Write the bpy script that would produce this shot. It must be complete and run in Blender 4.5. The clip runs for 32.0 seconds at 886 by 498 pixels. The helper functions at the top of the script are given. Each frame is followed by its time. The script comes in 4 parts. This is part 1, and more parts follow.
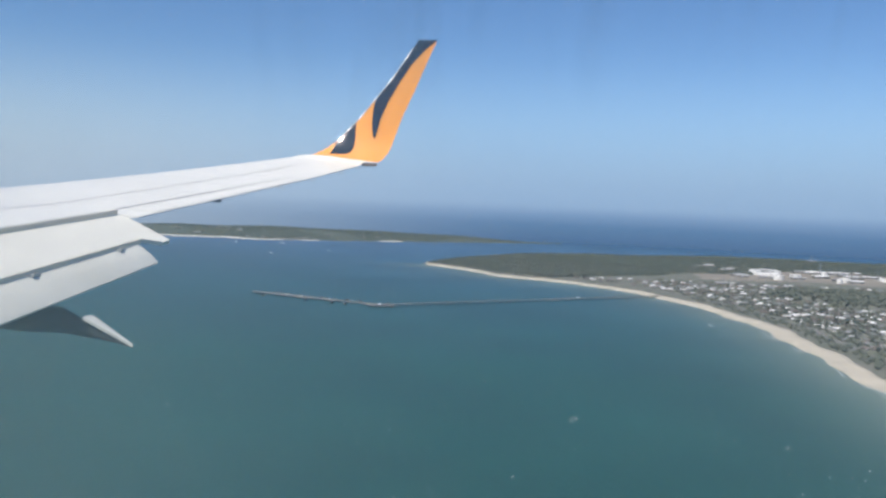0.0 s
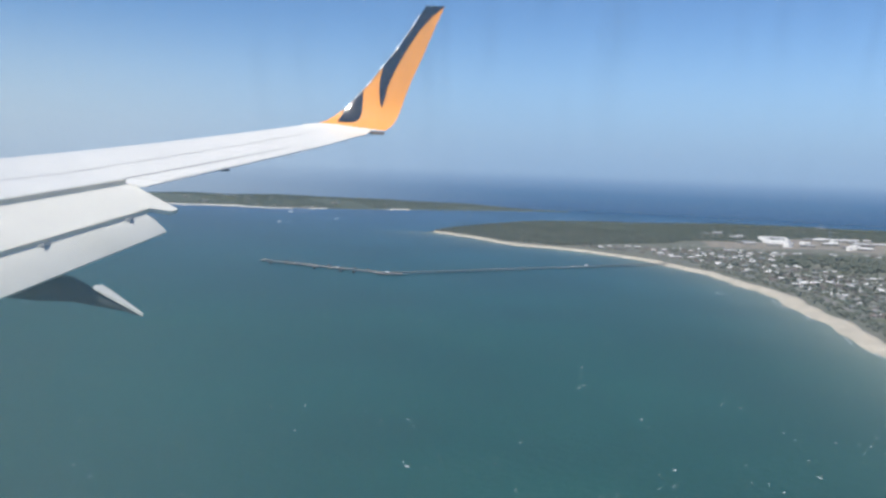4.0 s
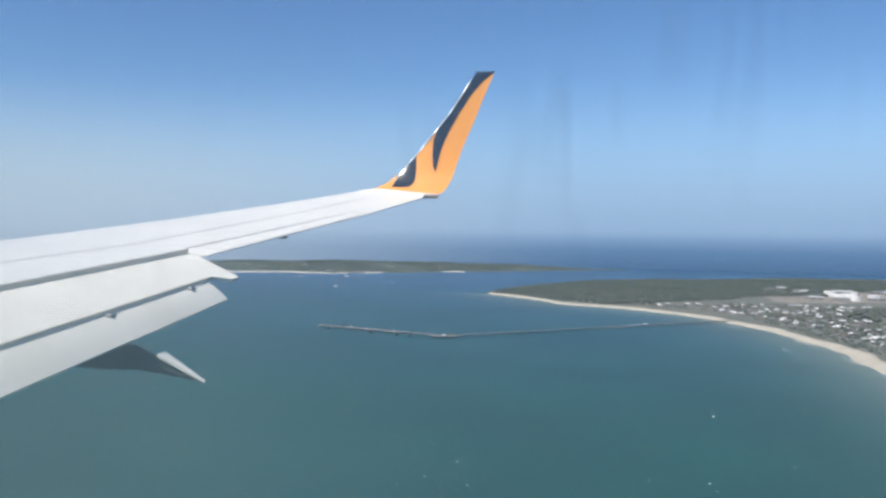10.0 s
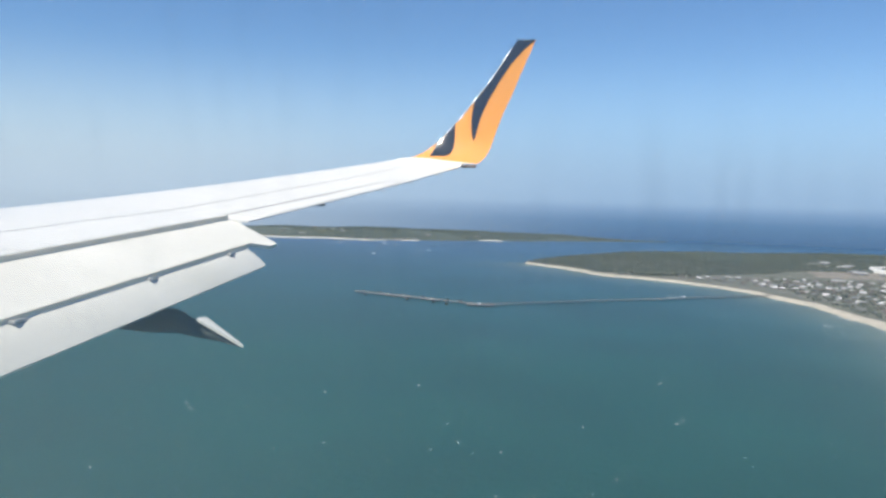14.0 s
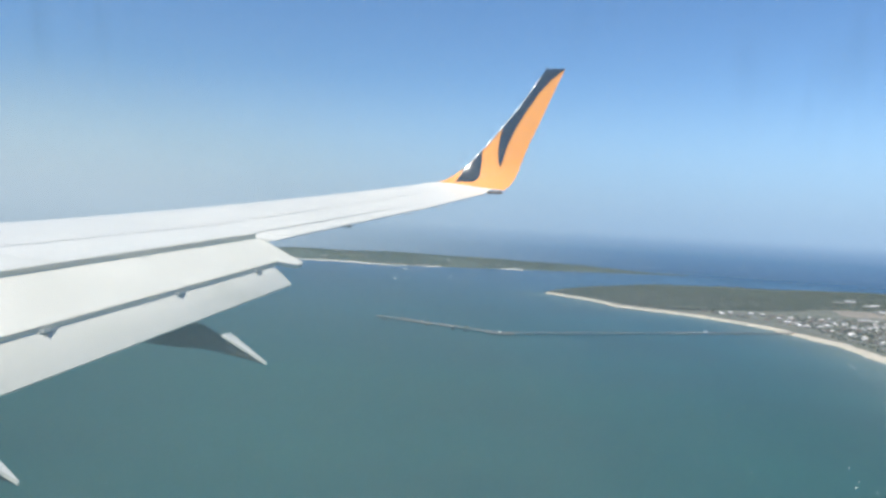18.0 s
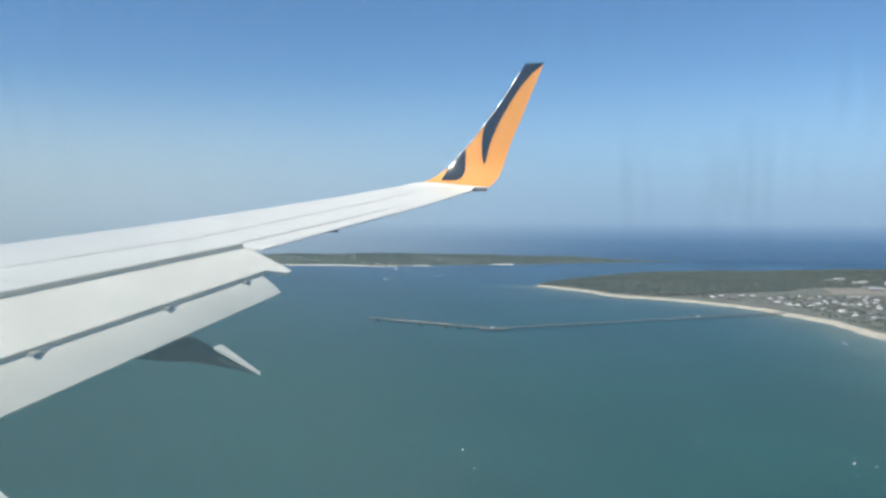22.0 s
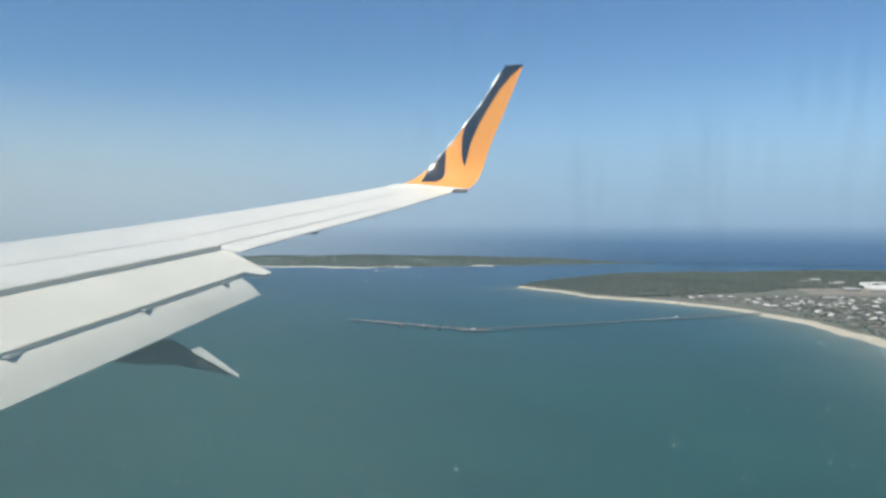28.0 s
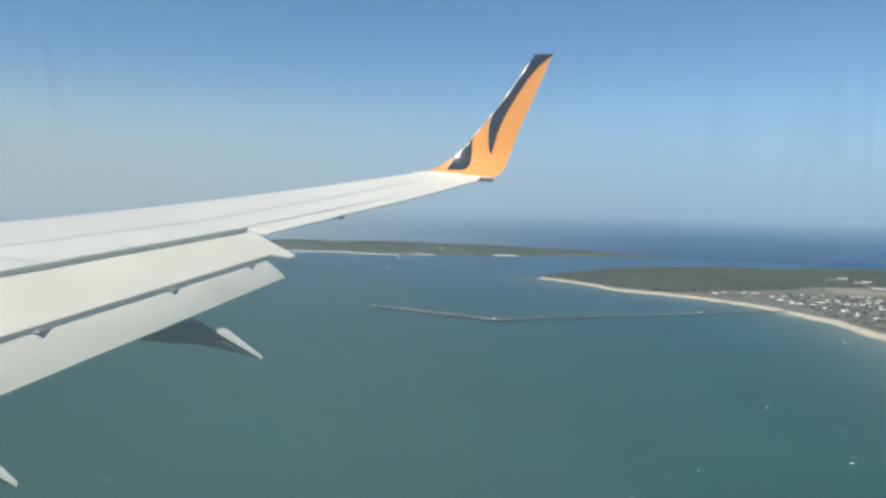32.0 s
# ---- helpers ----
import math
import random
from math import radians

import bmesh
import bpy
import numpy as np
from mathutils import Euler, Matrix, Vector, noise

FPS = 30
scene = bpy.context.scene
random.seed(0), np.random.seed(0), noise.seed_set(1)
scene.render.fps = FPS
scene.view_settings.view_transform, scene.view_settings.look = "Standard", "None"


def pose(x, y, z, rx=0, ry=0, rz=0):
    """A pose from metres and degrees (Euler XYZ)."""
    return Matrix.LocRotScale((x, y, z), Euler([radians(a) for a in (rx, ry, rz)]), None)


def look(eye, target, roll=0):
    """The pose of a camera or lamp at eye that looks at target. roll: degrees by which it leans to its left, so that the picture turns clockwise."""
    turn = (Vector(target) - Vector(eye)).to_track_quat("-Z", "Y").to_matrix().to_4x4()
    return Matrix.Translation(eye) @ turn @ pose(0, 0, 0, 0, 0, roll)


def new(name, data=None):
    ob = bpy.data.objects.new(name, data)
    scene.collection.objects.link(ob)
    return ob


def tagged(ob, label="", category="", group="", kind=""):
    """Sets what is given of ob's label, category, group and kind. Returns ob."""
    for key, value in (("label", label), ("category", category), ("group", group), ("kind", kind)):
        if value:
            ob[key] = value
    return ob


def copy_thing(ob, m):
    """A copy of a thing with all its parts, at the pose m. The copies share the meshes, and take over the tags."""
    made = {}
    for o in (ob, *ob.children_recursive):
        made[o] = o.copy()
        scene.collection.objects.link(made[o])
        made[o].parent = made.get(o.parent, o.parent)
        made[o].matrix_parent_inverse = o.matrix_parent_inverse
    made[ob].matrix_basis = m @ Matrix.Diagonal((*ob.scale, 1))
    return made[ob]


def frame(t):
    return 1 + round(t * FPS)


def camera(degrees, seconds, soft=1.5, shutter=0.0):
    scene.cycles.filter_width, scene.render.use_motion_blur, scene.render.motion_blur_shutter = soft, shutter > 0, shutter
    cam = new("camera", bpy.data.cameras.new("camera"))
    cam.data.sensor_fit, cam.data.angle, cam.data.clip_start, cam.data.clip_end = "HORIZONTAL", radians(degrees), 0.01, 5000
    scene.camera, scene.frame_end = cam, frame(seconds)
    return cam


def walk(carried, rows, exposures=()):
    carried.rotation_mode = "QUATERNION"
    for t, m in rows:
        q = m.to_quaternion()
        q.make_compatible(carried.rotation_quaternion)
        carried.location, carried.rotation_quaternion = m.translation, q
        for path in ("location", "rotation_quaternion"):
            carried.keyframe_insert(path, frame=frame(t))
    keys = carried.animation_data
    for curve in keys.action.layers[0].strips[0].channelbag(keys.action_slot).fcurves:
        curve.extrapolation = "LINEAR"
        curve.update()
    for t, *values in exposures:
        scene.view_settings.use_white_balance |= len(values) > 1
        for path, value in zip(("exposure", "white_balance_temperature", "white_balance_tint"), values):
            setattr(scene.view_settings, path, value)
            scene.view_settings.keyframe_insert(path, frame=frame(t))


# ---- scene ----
# The camera looks out of a cabin window of a landing airliner, over its wing, at a bay 200 m below.
ALT = 200.0
SEAT = Vector((-30.0, 30.0, ALT))
AXIS = SEAT - Vector((12.62, 1.62, 1.66))  # the airplane's own origin: x aft, y outboard, z up

cam = camera(56.8, 32.0, soft=2.8)
PATH = [
    (0, 0.018, 0.011, -0.013, 86.90, -2.40, 5.15),
    (0.5, 0.020, 0.015, -0.004, 86.10, -2.72, 5.64),
    (1, 0.018, 0.014, -0.007, 85.00, -2.51, 6.74),
    (1.5, 0.019, 0.014, -0.007, 84.95, -2.72, 6.21),
    (2, 0.016, 0.011, -0.006, 85.15, -2.59, 5.80),
    (2.5, 0.017, 0.014, -0.004, 85.09, -2.26, 5.49),
    (4.5, 0.017, 0.016, -0.005, 84.60, -2.15, 5.82),
    (5, 0.019, 0.018, -0.001, 85.22, -0.93, 5.70),
    (5.5, 0.031, 0.031, 0.024, 86.11, -0.63, 6.37),
    (6, -0.002, -0.006, -0.016, 91.68, 3.10, 7.02),
    (6.5, 0.009, 0.007, -0.004, 91.98, 1.49, 7.86),
    (7, -0.011, -0.008, -0.016, 92.14, 1.93, 7.63),
    (7.5, 0.011, -0.003, -0.020, 90.76, 0.43, 7.15),
    (8, 0.000, -0.003, -0.018, 88.68, -0.33, 8.92),
    (8.5, 0.010, 0.015, -0.001, 88.34, -0.78, 9.43),
    (9, 0.012, 0.015, 0.003, 88.25, -0.55, 9.66),
    (9.5, 0.015, 0.014, 0.005, 88.32, -0.10, 9.40),
    (10, 0.008, 0.008, -0.004, 88.88, -0.69, 9.45),
    (10.5, -0.003, -0.005, -0.022, 88.86, -0.34, 9.26),
    (11, -0.005, -0.010, -0.018, 88.92, -0.13, 10.35),
    (11.5, 0.002, 0.001, -0.009, 89.46, 0.30, 10.24),
    (12, 0.007, 0.012, 0.012, 89.08, 0.37, 10.72),
    (12.5, 0.016, 0.015, 0.007, 89.01, 0.05, 10.88),
    (13, 0.011, 0.005, 0.006, 88.39, -0.99, 10.54),
    (13.5, 0.014, 0.016, 0.013, 87.13, -1.27, 11.73),
    (14, 0.015, 0.018, 0.018, 86.62, -1.58, 12.10),
    (14.5, 0.014, 0.016, 0.013, 86.74, -1.68, 12.14),
    (15, 0.004, 0.001, -0.001, 86.84, -1.39, 11.78),
    (15.5, -0.001, 0.002, 0.001, 86.30, -1.20, 12.37),
    (17.5, -0.031, -0.022, -0.029, 86.12, -1.63, 12.40),
    (18, -0.026, -0.021, -0.020, 88.43, -3.23, 13.67),
    (18.5, -0.004, -0.013, 0.003, 88.34, -2.00, 15.03),
    (19, -0.011, -0.013, 0.005, 87.85, -0.01, 14.56),
    (19.5, -0.002, -0.012, 0.011, 87.37, 0.17, 14.17),
    (20, -0.012, -0.010, -0.003, 87.51, -0.03, 13.78),
    (20.5, -0.002, -0.005, 0.014, 87.45, -0.17, 13.70),
    (21, -0.017, -0.012, 0.006, 87.89, -0.29, 13.42),
    (21.5, -0.001, -0.009, 0.012, 87.99, -0.28, 13.29),
    (22, -0.012, -0.013, 0.001, 88.34, -0.26, 12.84),
    (22.5, -0.011, -0.007, 0.013, 88.47, -0.40, 12.54),
    (23, -0.006, -0.003, 0.008, 88.38, -0.34, 12.39),
    (23.5, -0.010, 0.005, 0.012, 88.19, -0.21, 12.00),
    (24, -0.017, -0.001, 0.007, 88.05, -0.80, 12.27),
    (24.5, -0.006, -0.002, 0.005, 87.95, -0.95, 12.50),
    (25, 0.000, 0.001, 0.008, 87.95, -0.96, 12.54),
    (25.5, -0.012, 0.001, 0.000, 88.16, -1.01, 12.51),
    (27.5, 0.006, 0.001, 0.017, 88.50, -0.63, 12.46),
    (28, -0.008, -0.007, -0.000, 88.45, -0.21, 11.47),
    (28.5, -0.016, -0.014, 0.001, 88.22, -0.01, 11.66),
    (29, -0.017, -0.013, 0.006, 88.00, 0.13, 12.03),
    (29.5, -0.006, -0.013, 0.004, 87.73, 0.09, 11.98),
    (30, 0.004, -0.010, 0.005, 87.55, 0.08, 12.20),
    (30.5, -0.023, -0.007, 0.011, 87.67, -0.03, 12.21),
    (31, -0.015, -0.010, 0.003, 88.03, -0.76, 11.97),
    (31.5, -0.018, -0.017, 0.003, 87.82, -1.72, 12.36),
    (32, -0.024, -0.015, -0.007, 87.61, -1.71, 13.13),
]
walk(cam, [(t, pose(SEAT.x + x, SEAT.y + y, ALT + z, rx, ry, rz)) for t, x, y, z, rx, ry, rz in PATH],
     exposures=[(0.0, 0.12, 6350, 11), (7.0, 0.17, 6250, 11), (11.0, 0.21, 6350, 10), (14.0, 0.27, 6450, 9), (15.5, 0.31, 6500, 9), (17.5, 0.44, 6500, 8),
                (18.0, 0.44, 6450, 8), (18.5, 0.24, 6350, 7), (19.0, 0.14, 6300, 7), (21.0, 0.17, 6350, 6), (24.0, 0.16, 6450, 5), (28.0, 0.14, 6650, 5), (32.0, 0.19, 6850, 5)])

# ---- light ----
SUN_TO = Vector((-0.42, -0.44, 0.80)).normalized()
world = bpy.data.worlds.new("sky")
scene.world = world
world.use_nodes = True
wn, wl = world.node_tree.nodes, world.node_tree.links
sky = wn.new("ShaderNodeTexSky")
sky.sky_type = "NISHITA"
sky.sun_disc = False
sky.sun_elevation = math.asin(SUN_TO.z)
sky.sun_rotation = math.atan2(SUN_TO.x, SUN_TO.y)
sky.altitude = 200
sky.air_density, sky.dust_density, sky.ozone_density = 0.9, 0.0, 3.4
deep = wn.new("ShaderNodeHueSaturation")
deep.inputs["Hue"].default_value, deep.inputs["Saturation"].default_value, deep.inputs["Value"].default_value = 0.504, 1.16, 1.07
wl.new(sky.outputs[0], deep.inputs["Color"])
wl.new(deep.outputs[0], wn["Background"].inputs[0])
wn["Background"].inputs[1].default_value = 0.11
lamp = bpy.data.lights.new("sun", "SUN")
lamp.energy, lamp.angle, lamp.color = 6.0, radians(0.53), (1.0, 0.925, 0.80)
new("sun", lamp).matrix_world = look(SUN_TO * 100, (0, 0, 0))


# ---- materials ----
def material(name, colour, rough=0.6, metal=0.0, spread=0.12, scale=1.0, bump=0.0, coat=0.0, second=None, second_scale=0.1, per_object=0.0):
    """A painted or natural surface with grain and larger stains; scale is in features per metre."""
    m = bpy.data.materials.new(name)
    m.use_nodes = True
    n, l = m.node_tree.nodes, m.node_tree.links
    b = n["Principled BSDF"]
    pos = n.new("ShaderNodeNewGeometry")
    fine = n.new("ShaderNodeTexNoise")
    fine.inputs["Scale"].default_value, fine.inputs["Detail"].default_value = scale, 4
    wide = n.new("ShaderNodeTexNoise")
    wide.inputs["Scale"].default_value, wide.inputs["Detail"].default_value = second_scale, 3
    for t in (fine, wide):
        l.new(pos.outputs["Position"], t.inputs["Vector"])
    ramp = n.new("ShaderNodeMapRange")
    ramp.inputs["From Min"].default_value, ramp.inputs["From Max"].default_value = 0.3, 0.7
    l.new(wide.outputs["Fac"], ramp.inputs["Value"])
    mix = n.new("ShaderNodeMix")
    mix.data_type = "RGBA"
    mix.inputs["A"].default_value = (*colour, 1)
    mix.inputs["B"].default_value = (*(second or tuple(c * (1 - spread) for c in colour)), 1)
    l.new(ramp.outputs["Result"], mix.inputs["Factor"])
    hsv = n.new("ShaderNodeHueSaturation")
    l.new(mix.outputs["Result"], hsv.inputs["Color"])
    val = n.new("ShaderNodeMapRange")
    val.inputs["To Min"].default_value, val.inputs["To Max"].default_value = 1 - spread, 1 + spread
    l.new(fine.outputs["Fac"], val.inputs["Value"])
    last = val.outputs["Result"]
    if per_object:
        info = n.new("ShaderNodeObjectInfo")
        each = n.new("ShaderNodeMapRange")
        each.inputs["To Min"].default_value, each.inputs["To Max"].default_value = 1 - per_object, 1 + per_object
        l.new(info.outputs["Random"], each.inputs["Value"])
        mul = n.new("ShaderNodeMath")
        mul.operation = "MULTIPLY"
        l.new(last, mul.inputs[0])
        l.new(each.outputs["Result"], mul.inputs[1])
        last = mul.outputs[0]
    l.new(last, hsv.inputs["Value"])
    l.new(hsv.outputs["Color"], b.inputs["Base Color"])
    b.inputs["Roughness"].default_value, b.inputs["Metallic"].default_value = rough, metal
    b.inputs["Coat Weight"].default_value = coat
    if bump:
        bp = n.new("ShaderNodeBump")
        bp.inputs["Strength"].default_value, bp.inputs["Distance"].default_value = bump, 1.0 / scale
        l.new(fine.outputs["Fac"], bp.inputs["Height"])
        l.new(bp.outputs["Normal"], b.inputs["Normal"])
    return m


def water_material():
    m = bpy.data.materials.new("sea_water")
    m.use_nodes = True
    n, l = m.node_tree.nodes, m.node_tree.links
    b = n["Principled BSDF"]
    pos = n.new("ShaderNodeNewGeometry")
    sep = n.new("ShaderNodeSeparateXYZ")
    l.new(pos.outputs["Position"], sep.inputs[0])
    # shallow green bay to deep blue ocean, with patches of sea grass
    depth = n.new("ShaderNodeMapRange")
    depth.inputs["From Min"].default_value, depth.inputs["From Max"].default_value = 1000, 3600
    l.new(sep.outputs["Y"], depth.inputs["Value"])
    shade = n.new("ShaderNodeValToRGB")
    shade.color_ramp.elements[0].color = (0.011, 0.057, 0.044, 1)
    # ocean blue paled: haze over the far water is put into this colour
    shade.color_ramp.elements[1].color = (0.030, 0.082, 0.155, 1)
    l.new(depth.outputs["Result"], shade.inputs["Fac"])
    patch = n.new("ShaderNodeTexNoise")
    patch.inputs["Scale"].default_value, patch.inputs["Detail"].default_value = 0.0035, 4
    l.new(pos.outputs["Position"], patch.inputs["Vector"])
    tone = n.new("ShaderNodeMapRange")
    tone.inputs["From Min"].default_value, tone.inputs["From Max"].default_value = 0.35, 0.65
    tone.inputs["To Min"].default_value, tone.inputs["To Max"].default_value = 0.84, 1.12
    l.new(patch.outputs["Fac"], tone.inputs["Value"])
    bed = n.new("ShaderNodeAttribute")
    bed.attribute_name = "shallow"
    over = n.new("ShaderNodeMix")
    over.data_type = "RGBA"
    over.inputs["B"].default_value = (0.14, 0.175, 0.14, 1)
    l.new(bed.outputs["Fac"], over.inputs["Factor"])
    l.new(shade.outputs["Color"], over.inputs["A"])
    hsv = n.new("ShaderNodeHueSaturation")
    l.new(over.outputs["Result"], hsv.inputs["Color"])
    l.new(tone.outputs["Result"], hsv.inputs["Value"])
    l.new(hsv.outputs["Color"], b.inputs["Base Color"])
    b.inputs["Roughness"].default_value = 0.42
    b.inputs["Specular IOR Level"].default_value = 0.36
    b.inputs["IOR"].default_value = 1.33
    wave = n.new("ShaderNodeTexNoise")
    wave.inputs["Scale"].default_value, wave.inputs["Detail"].default_value = 0.12, 6
    l.new(pos.outputs["Position"], wave.inputs["Vector"])
    bp = n.new("ShaderNodeBump")
    bp.inputs["Strength"].default_value, bp.inputs["Distance"].default_value = 0.5, 1.2
    l.new(wave.outputs["Fac"], bp.inputs["Height"])
    l.new(bp.outputs["Normal"], b.inputs["Normal"])
    return m


def distance_material():
    """Self-lit backdrop colour: the open ocean past the modelled sea, painted to dissolve into the haze of the horizon.
    """
    m = bpy.data.materials.new("painted_ocean_haze")
    m.use_nodes = True
    n, l = m.node_tree.nodes, m.node_tree.links
    n.remove(n["Principled BSDF"])
    pos = n.new("ShaderNodeNewGeometry")
    sep = n.new("ShaderNodeSeparateXYZ")
    l.new(pos.outputs["Position"], sep.inputs[0])
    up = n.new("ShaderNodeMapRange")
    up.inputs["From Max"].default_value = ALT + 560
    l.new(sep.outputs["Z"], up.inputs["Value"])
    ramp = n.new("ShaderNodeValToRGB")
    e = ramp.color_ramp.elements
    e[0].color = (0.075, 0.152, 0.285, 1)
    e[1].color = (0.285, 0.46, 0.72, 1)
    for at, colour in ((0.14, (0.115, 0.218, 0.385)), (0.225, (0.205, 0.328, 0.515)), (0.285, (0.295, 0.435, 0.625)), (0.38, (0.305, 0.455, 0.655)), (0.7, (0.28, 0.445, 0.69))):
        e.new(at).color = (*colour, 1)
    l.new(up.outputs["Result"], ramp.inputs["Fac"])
    # painted haze pales to the left, for the brighter sky on that side
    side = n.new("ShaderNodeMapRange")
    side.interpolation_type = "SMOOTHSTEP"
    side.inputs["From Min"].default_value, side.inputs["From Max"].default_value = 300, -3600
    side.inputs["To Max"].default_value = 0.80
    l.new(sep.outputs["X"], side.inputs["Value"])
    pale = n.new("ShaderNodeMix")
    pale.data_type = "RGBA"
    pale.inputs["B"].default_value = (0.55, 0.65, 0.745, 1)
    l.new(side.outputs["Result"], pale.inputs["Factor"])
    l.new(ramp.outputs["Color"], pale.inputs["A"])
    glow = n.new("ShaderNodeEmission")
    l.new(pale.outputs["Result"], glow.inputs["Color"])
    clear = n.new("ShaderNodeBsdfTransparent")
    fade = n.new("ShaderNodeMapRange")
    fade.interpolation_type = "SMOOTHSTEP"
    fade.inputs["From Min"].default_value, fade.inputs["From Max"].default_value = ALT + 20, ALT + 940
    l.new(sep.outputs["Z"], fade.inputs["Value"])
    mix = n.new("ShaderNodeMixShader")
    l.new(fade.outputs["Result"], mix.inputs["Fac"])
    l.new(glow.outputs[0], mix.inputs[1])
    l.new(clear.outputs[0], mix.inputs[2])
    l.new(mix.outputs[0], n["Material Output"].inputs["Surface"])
    return m


WATER = water_material()
OCEAN_HAZE_GLOW = distance_material()
SCRUB = material("coastal_scrub", (0.090, 0.100, 0.075), 0.95, spread=0.25, scale=0.15, second=(0.135, 0.135, 0.112), second_scale=0.012)
SAND = material("beach_sand", (0.42, 0.385, 0.315), 0.95, spread=0.14, scale=0.25, second=(0.33, 0.305, 0.25), second_scale=0.03)
PALE_SAND = material("pale_sand", (0.66, 0.63, 0.55), 0.95, spread=0.08, scale=0.2)
ASPHALT = material("worn_asphalt", (0.16, 0.155, 0.15), 0.9, spread=0.15, scale=0.4)
YARD = material("refinery_yard", (0.24, 0.21, 0.175), 0.95, spread=0.2, scale=0.1, second=(0.17, 0.16, 0.13), second_scale=0.01)
GRASS = material("dry_grass", (0.095, 0.105, 0.065), 0.95, spread=0.2, scale=0.3)
LEAF = material("eucalypt_leaves", (0.066, 0.078, 0.060), 0.85, spread=0.2, scale=0.4, second=(0.075, 0.084, 0.064), second_scale=0.02, per_object=0.25)
BARK = material("bark", (0.16, 0.13, 0.10), 0.9, scale=3)
WHITE = material("white_wing_paint", (0.80, 0.79, 0.735), 0.36, spread=0.05, scale=3, second=(0.75, 0.74, 0.685), second_scale=0.7, coat=0.3)
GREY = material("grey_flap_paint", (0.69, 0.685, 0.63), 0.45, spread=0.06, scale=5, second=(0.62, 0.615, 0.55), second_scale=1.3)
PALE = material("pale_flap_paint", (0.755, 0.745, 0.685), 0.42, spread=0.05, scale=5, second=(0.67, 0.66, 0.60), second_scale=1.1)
GAP = material("dark_gap", (0.46, 0.46, 0.44), 0.7, spread=0.2, scale=9)
FAIR = material("light_housing", (0.30, 0.21, 0.16), 0.45, spread=0.1, scale=4)
ORANGE = material("orange_paint", (0.88, 0.36, 0.065), 0.3, spread=0.03, scale=6, coat=0.4)
BLACK = material("black_stripe_paint", (0.022, 0.024, 0.032), 0.17, spread=0.1, scale=6, coat=0.8)
METAL = material("bare_metal", (0.75, 0.75, 0.76), 0.25, 1.0, spread=0.05, scale=8)
SKIN = material("fuselage_paint", (0.7, 0.7, 0.69), 0.4, spread=0.03, scale=3)
CONCRETE = material("weathered_concrete", (0.20, 0.20, 0.19), 0.9, spread=0.15, scale=0.5)
TANK = material("white_tank_paint", (0.75, 0.75, 0.73), 0.5, spread=0.05, scale=0.2, second=(0.66, 0.65, 0.62), second_scale=0.05)
SLOT = material("shaded_slot_paint", (0.86, 0.77, 0.60), 0.6, spread=0.16, scale=9)
HEATH = material("coastal_heath", (0.055, 0.072, 0.056), 0.9, spread=0.10, scale=0.3, second=(0.066, 0.080, 0.064), second_scale=0.015)
PILE = material("timber_pile", (0.07, 0.065, 0.06), 0.9, spread=0.2, scale=1)
ROOFS = [
    material("pale_metal_roof", (0.58, 0.58, 0.57), 0.5, spread=0.08, scale=0.5, per_object=0.35),
    material("grey_roof", (0.20, 0.205, 0.21), 0.7, spread=0.1, scale=0.6, per_object=0.25),
    material("terracotta_roof", (0.135, 0.105, 0.092), 0.85, spread=0.15, scale=0.8, per_object=0.25),
    material("brown_roof", (0.105, 0.092, 0.080), 0.85, spread=0.15, scale=0.8, per_object=0.25)]
WALLS = material("rendered_wall", (0.17, 0.165, 0.15), 0.85, spread=0.1, scale=0.6, per_object=0.3)
GLASS_DARK = material("window_glass", (0.04, 0.05, 0.06), 0.1, spread=0.1, scale=1)
FOAM = material("white_foam", (0.8, 0.82, 0.82), 0.8, spread=0.08, scale=0.5)


# ---- building helpers ----
def mesh_of(name, verts, faces, mat, smooth=False):
    me = bpy.data.meshes.new(name)
    me.from_pydata([tuple(v) for v in verts], [], faces)
    me.validate()
    bm = bmesh.new()
    bm.from_mesh(me)
    bmesh.ops.recalc_face_normals(bm, faces=bm.faces)
    bm.to_mesh(me)
    bm.free()
    me.materials.append(mat)
    if smooth:
        me.shade_smooth()
    return me


def part(name, me, parent, label=""):
    ob = new(name, me)
    ob.parent = parent
    return tagged(ob, label) if label else ob


def thing(name, at, label, category, group="", turn=0.0):
    ob = new(name)
    ob.matrix_world = pose(*at, 0, 0, turn)
    return tagged(ob, label, category, group)


def add_box(V, F, x0, x1, y0, y1, z0, z1):
    k = len(V)
    V += [(x, y, z) for z in (z0, z1) for y in (y0, y1) for x in (x0, x1)]
    F += [tuple(k + i for i in f) for f in ((0, 1, 3, 2), (4, 6, 7, 5), (0, 4, 5, 1), (2, 3, 7, 6), (0, 2, 6, 4), (1, 5, 7, 3))]


def box_mesh(name, dims, mat):
    V, F = [], []
    add_box(V, F, *dims)
    return mesh_of(name, V, F, mat)


def bevel_box(name, dims, mat, width):
    V, F = [], []
    add_box(V, F, *dims)
    me = mesh_of(name, V, F, mat)
    bm = bmesh.new()
    bm.from_mesh(me)
    bmesh.ops.bevel(bm, geom=bm.edges[:], offset=width, segments=2, affect="EDGES")
    bm.to_mesh(me)
    bm.free()
    return me


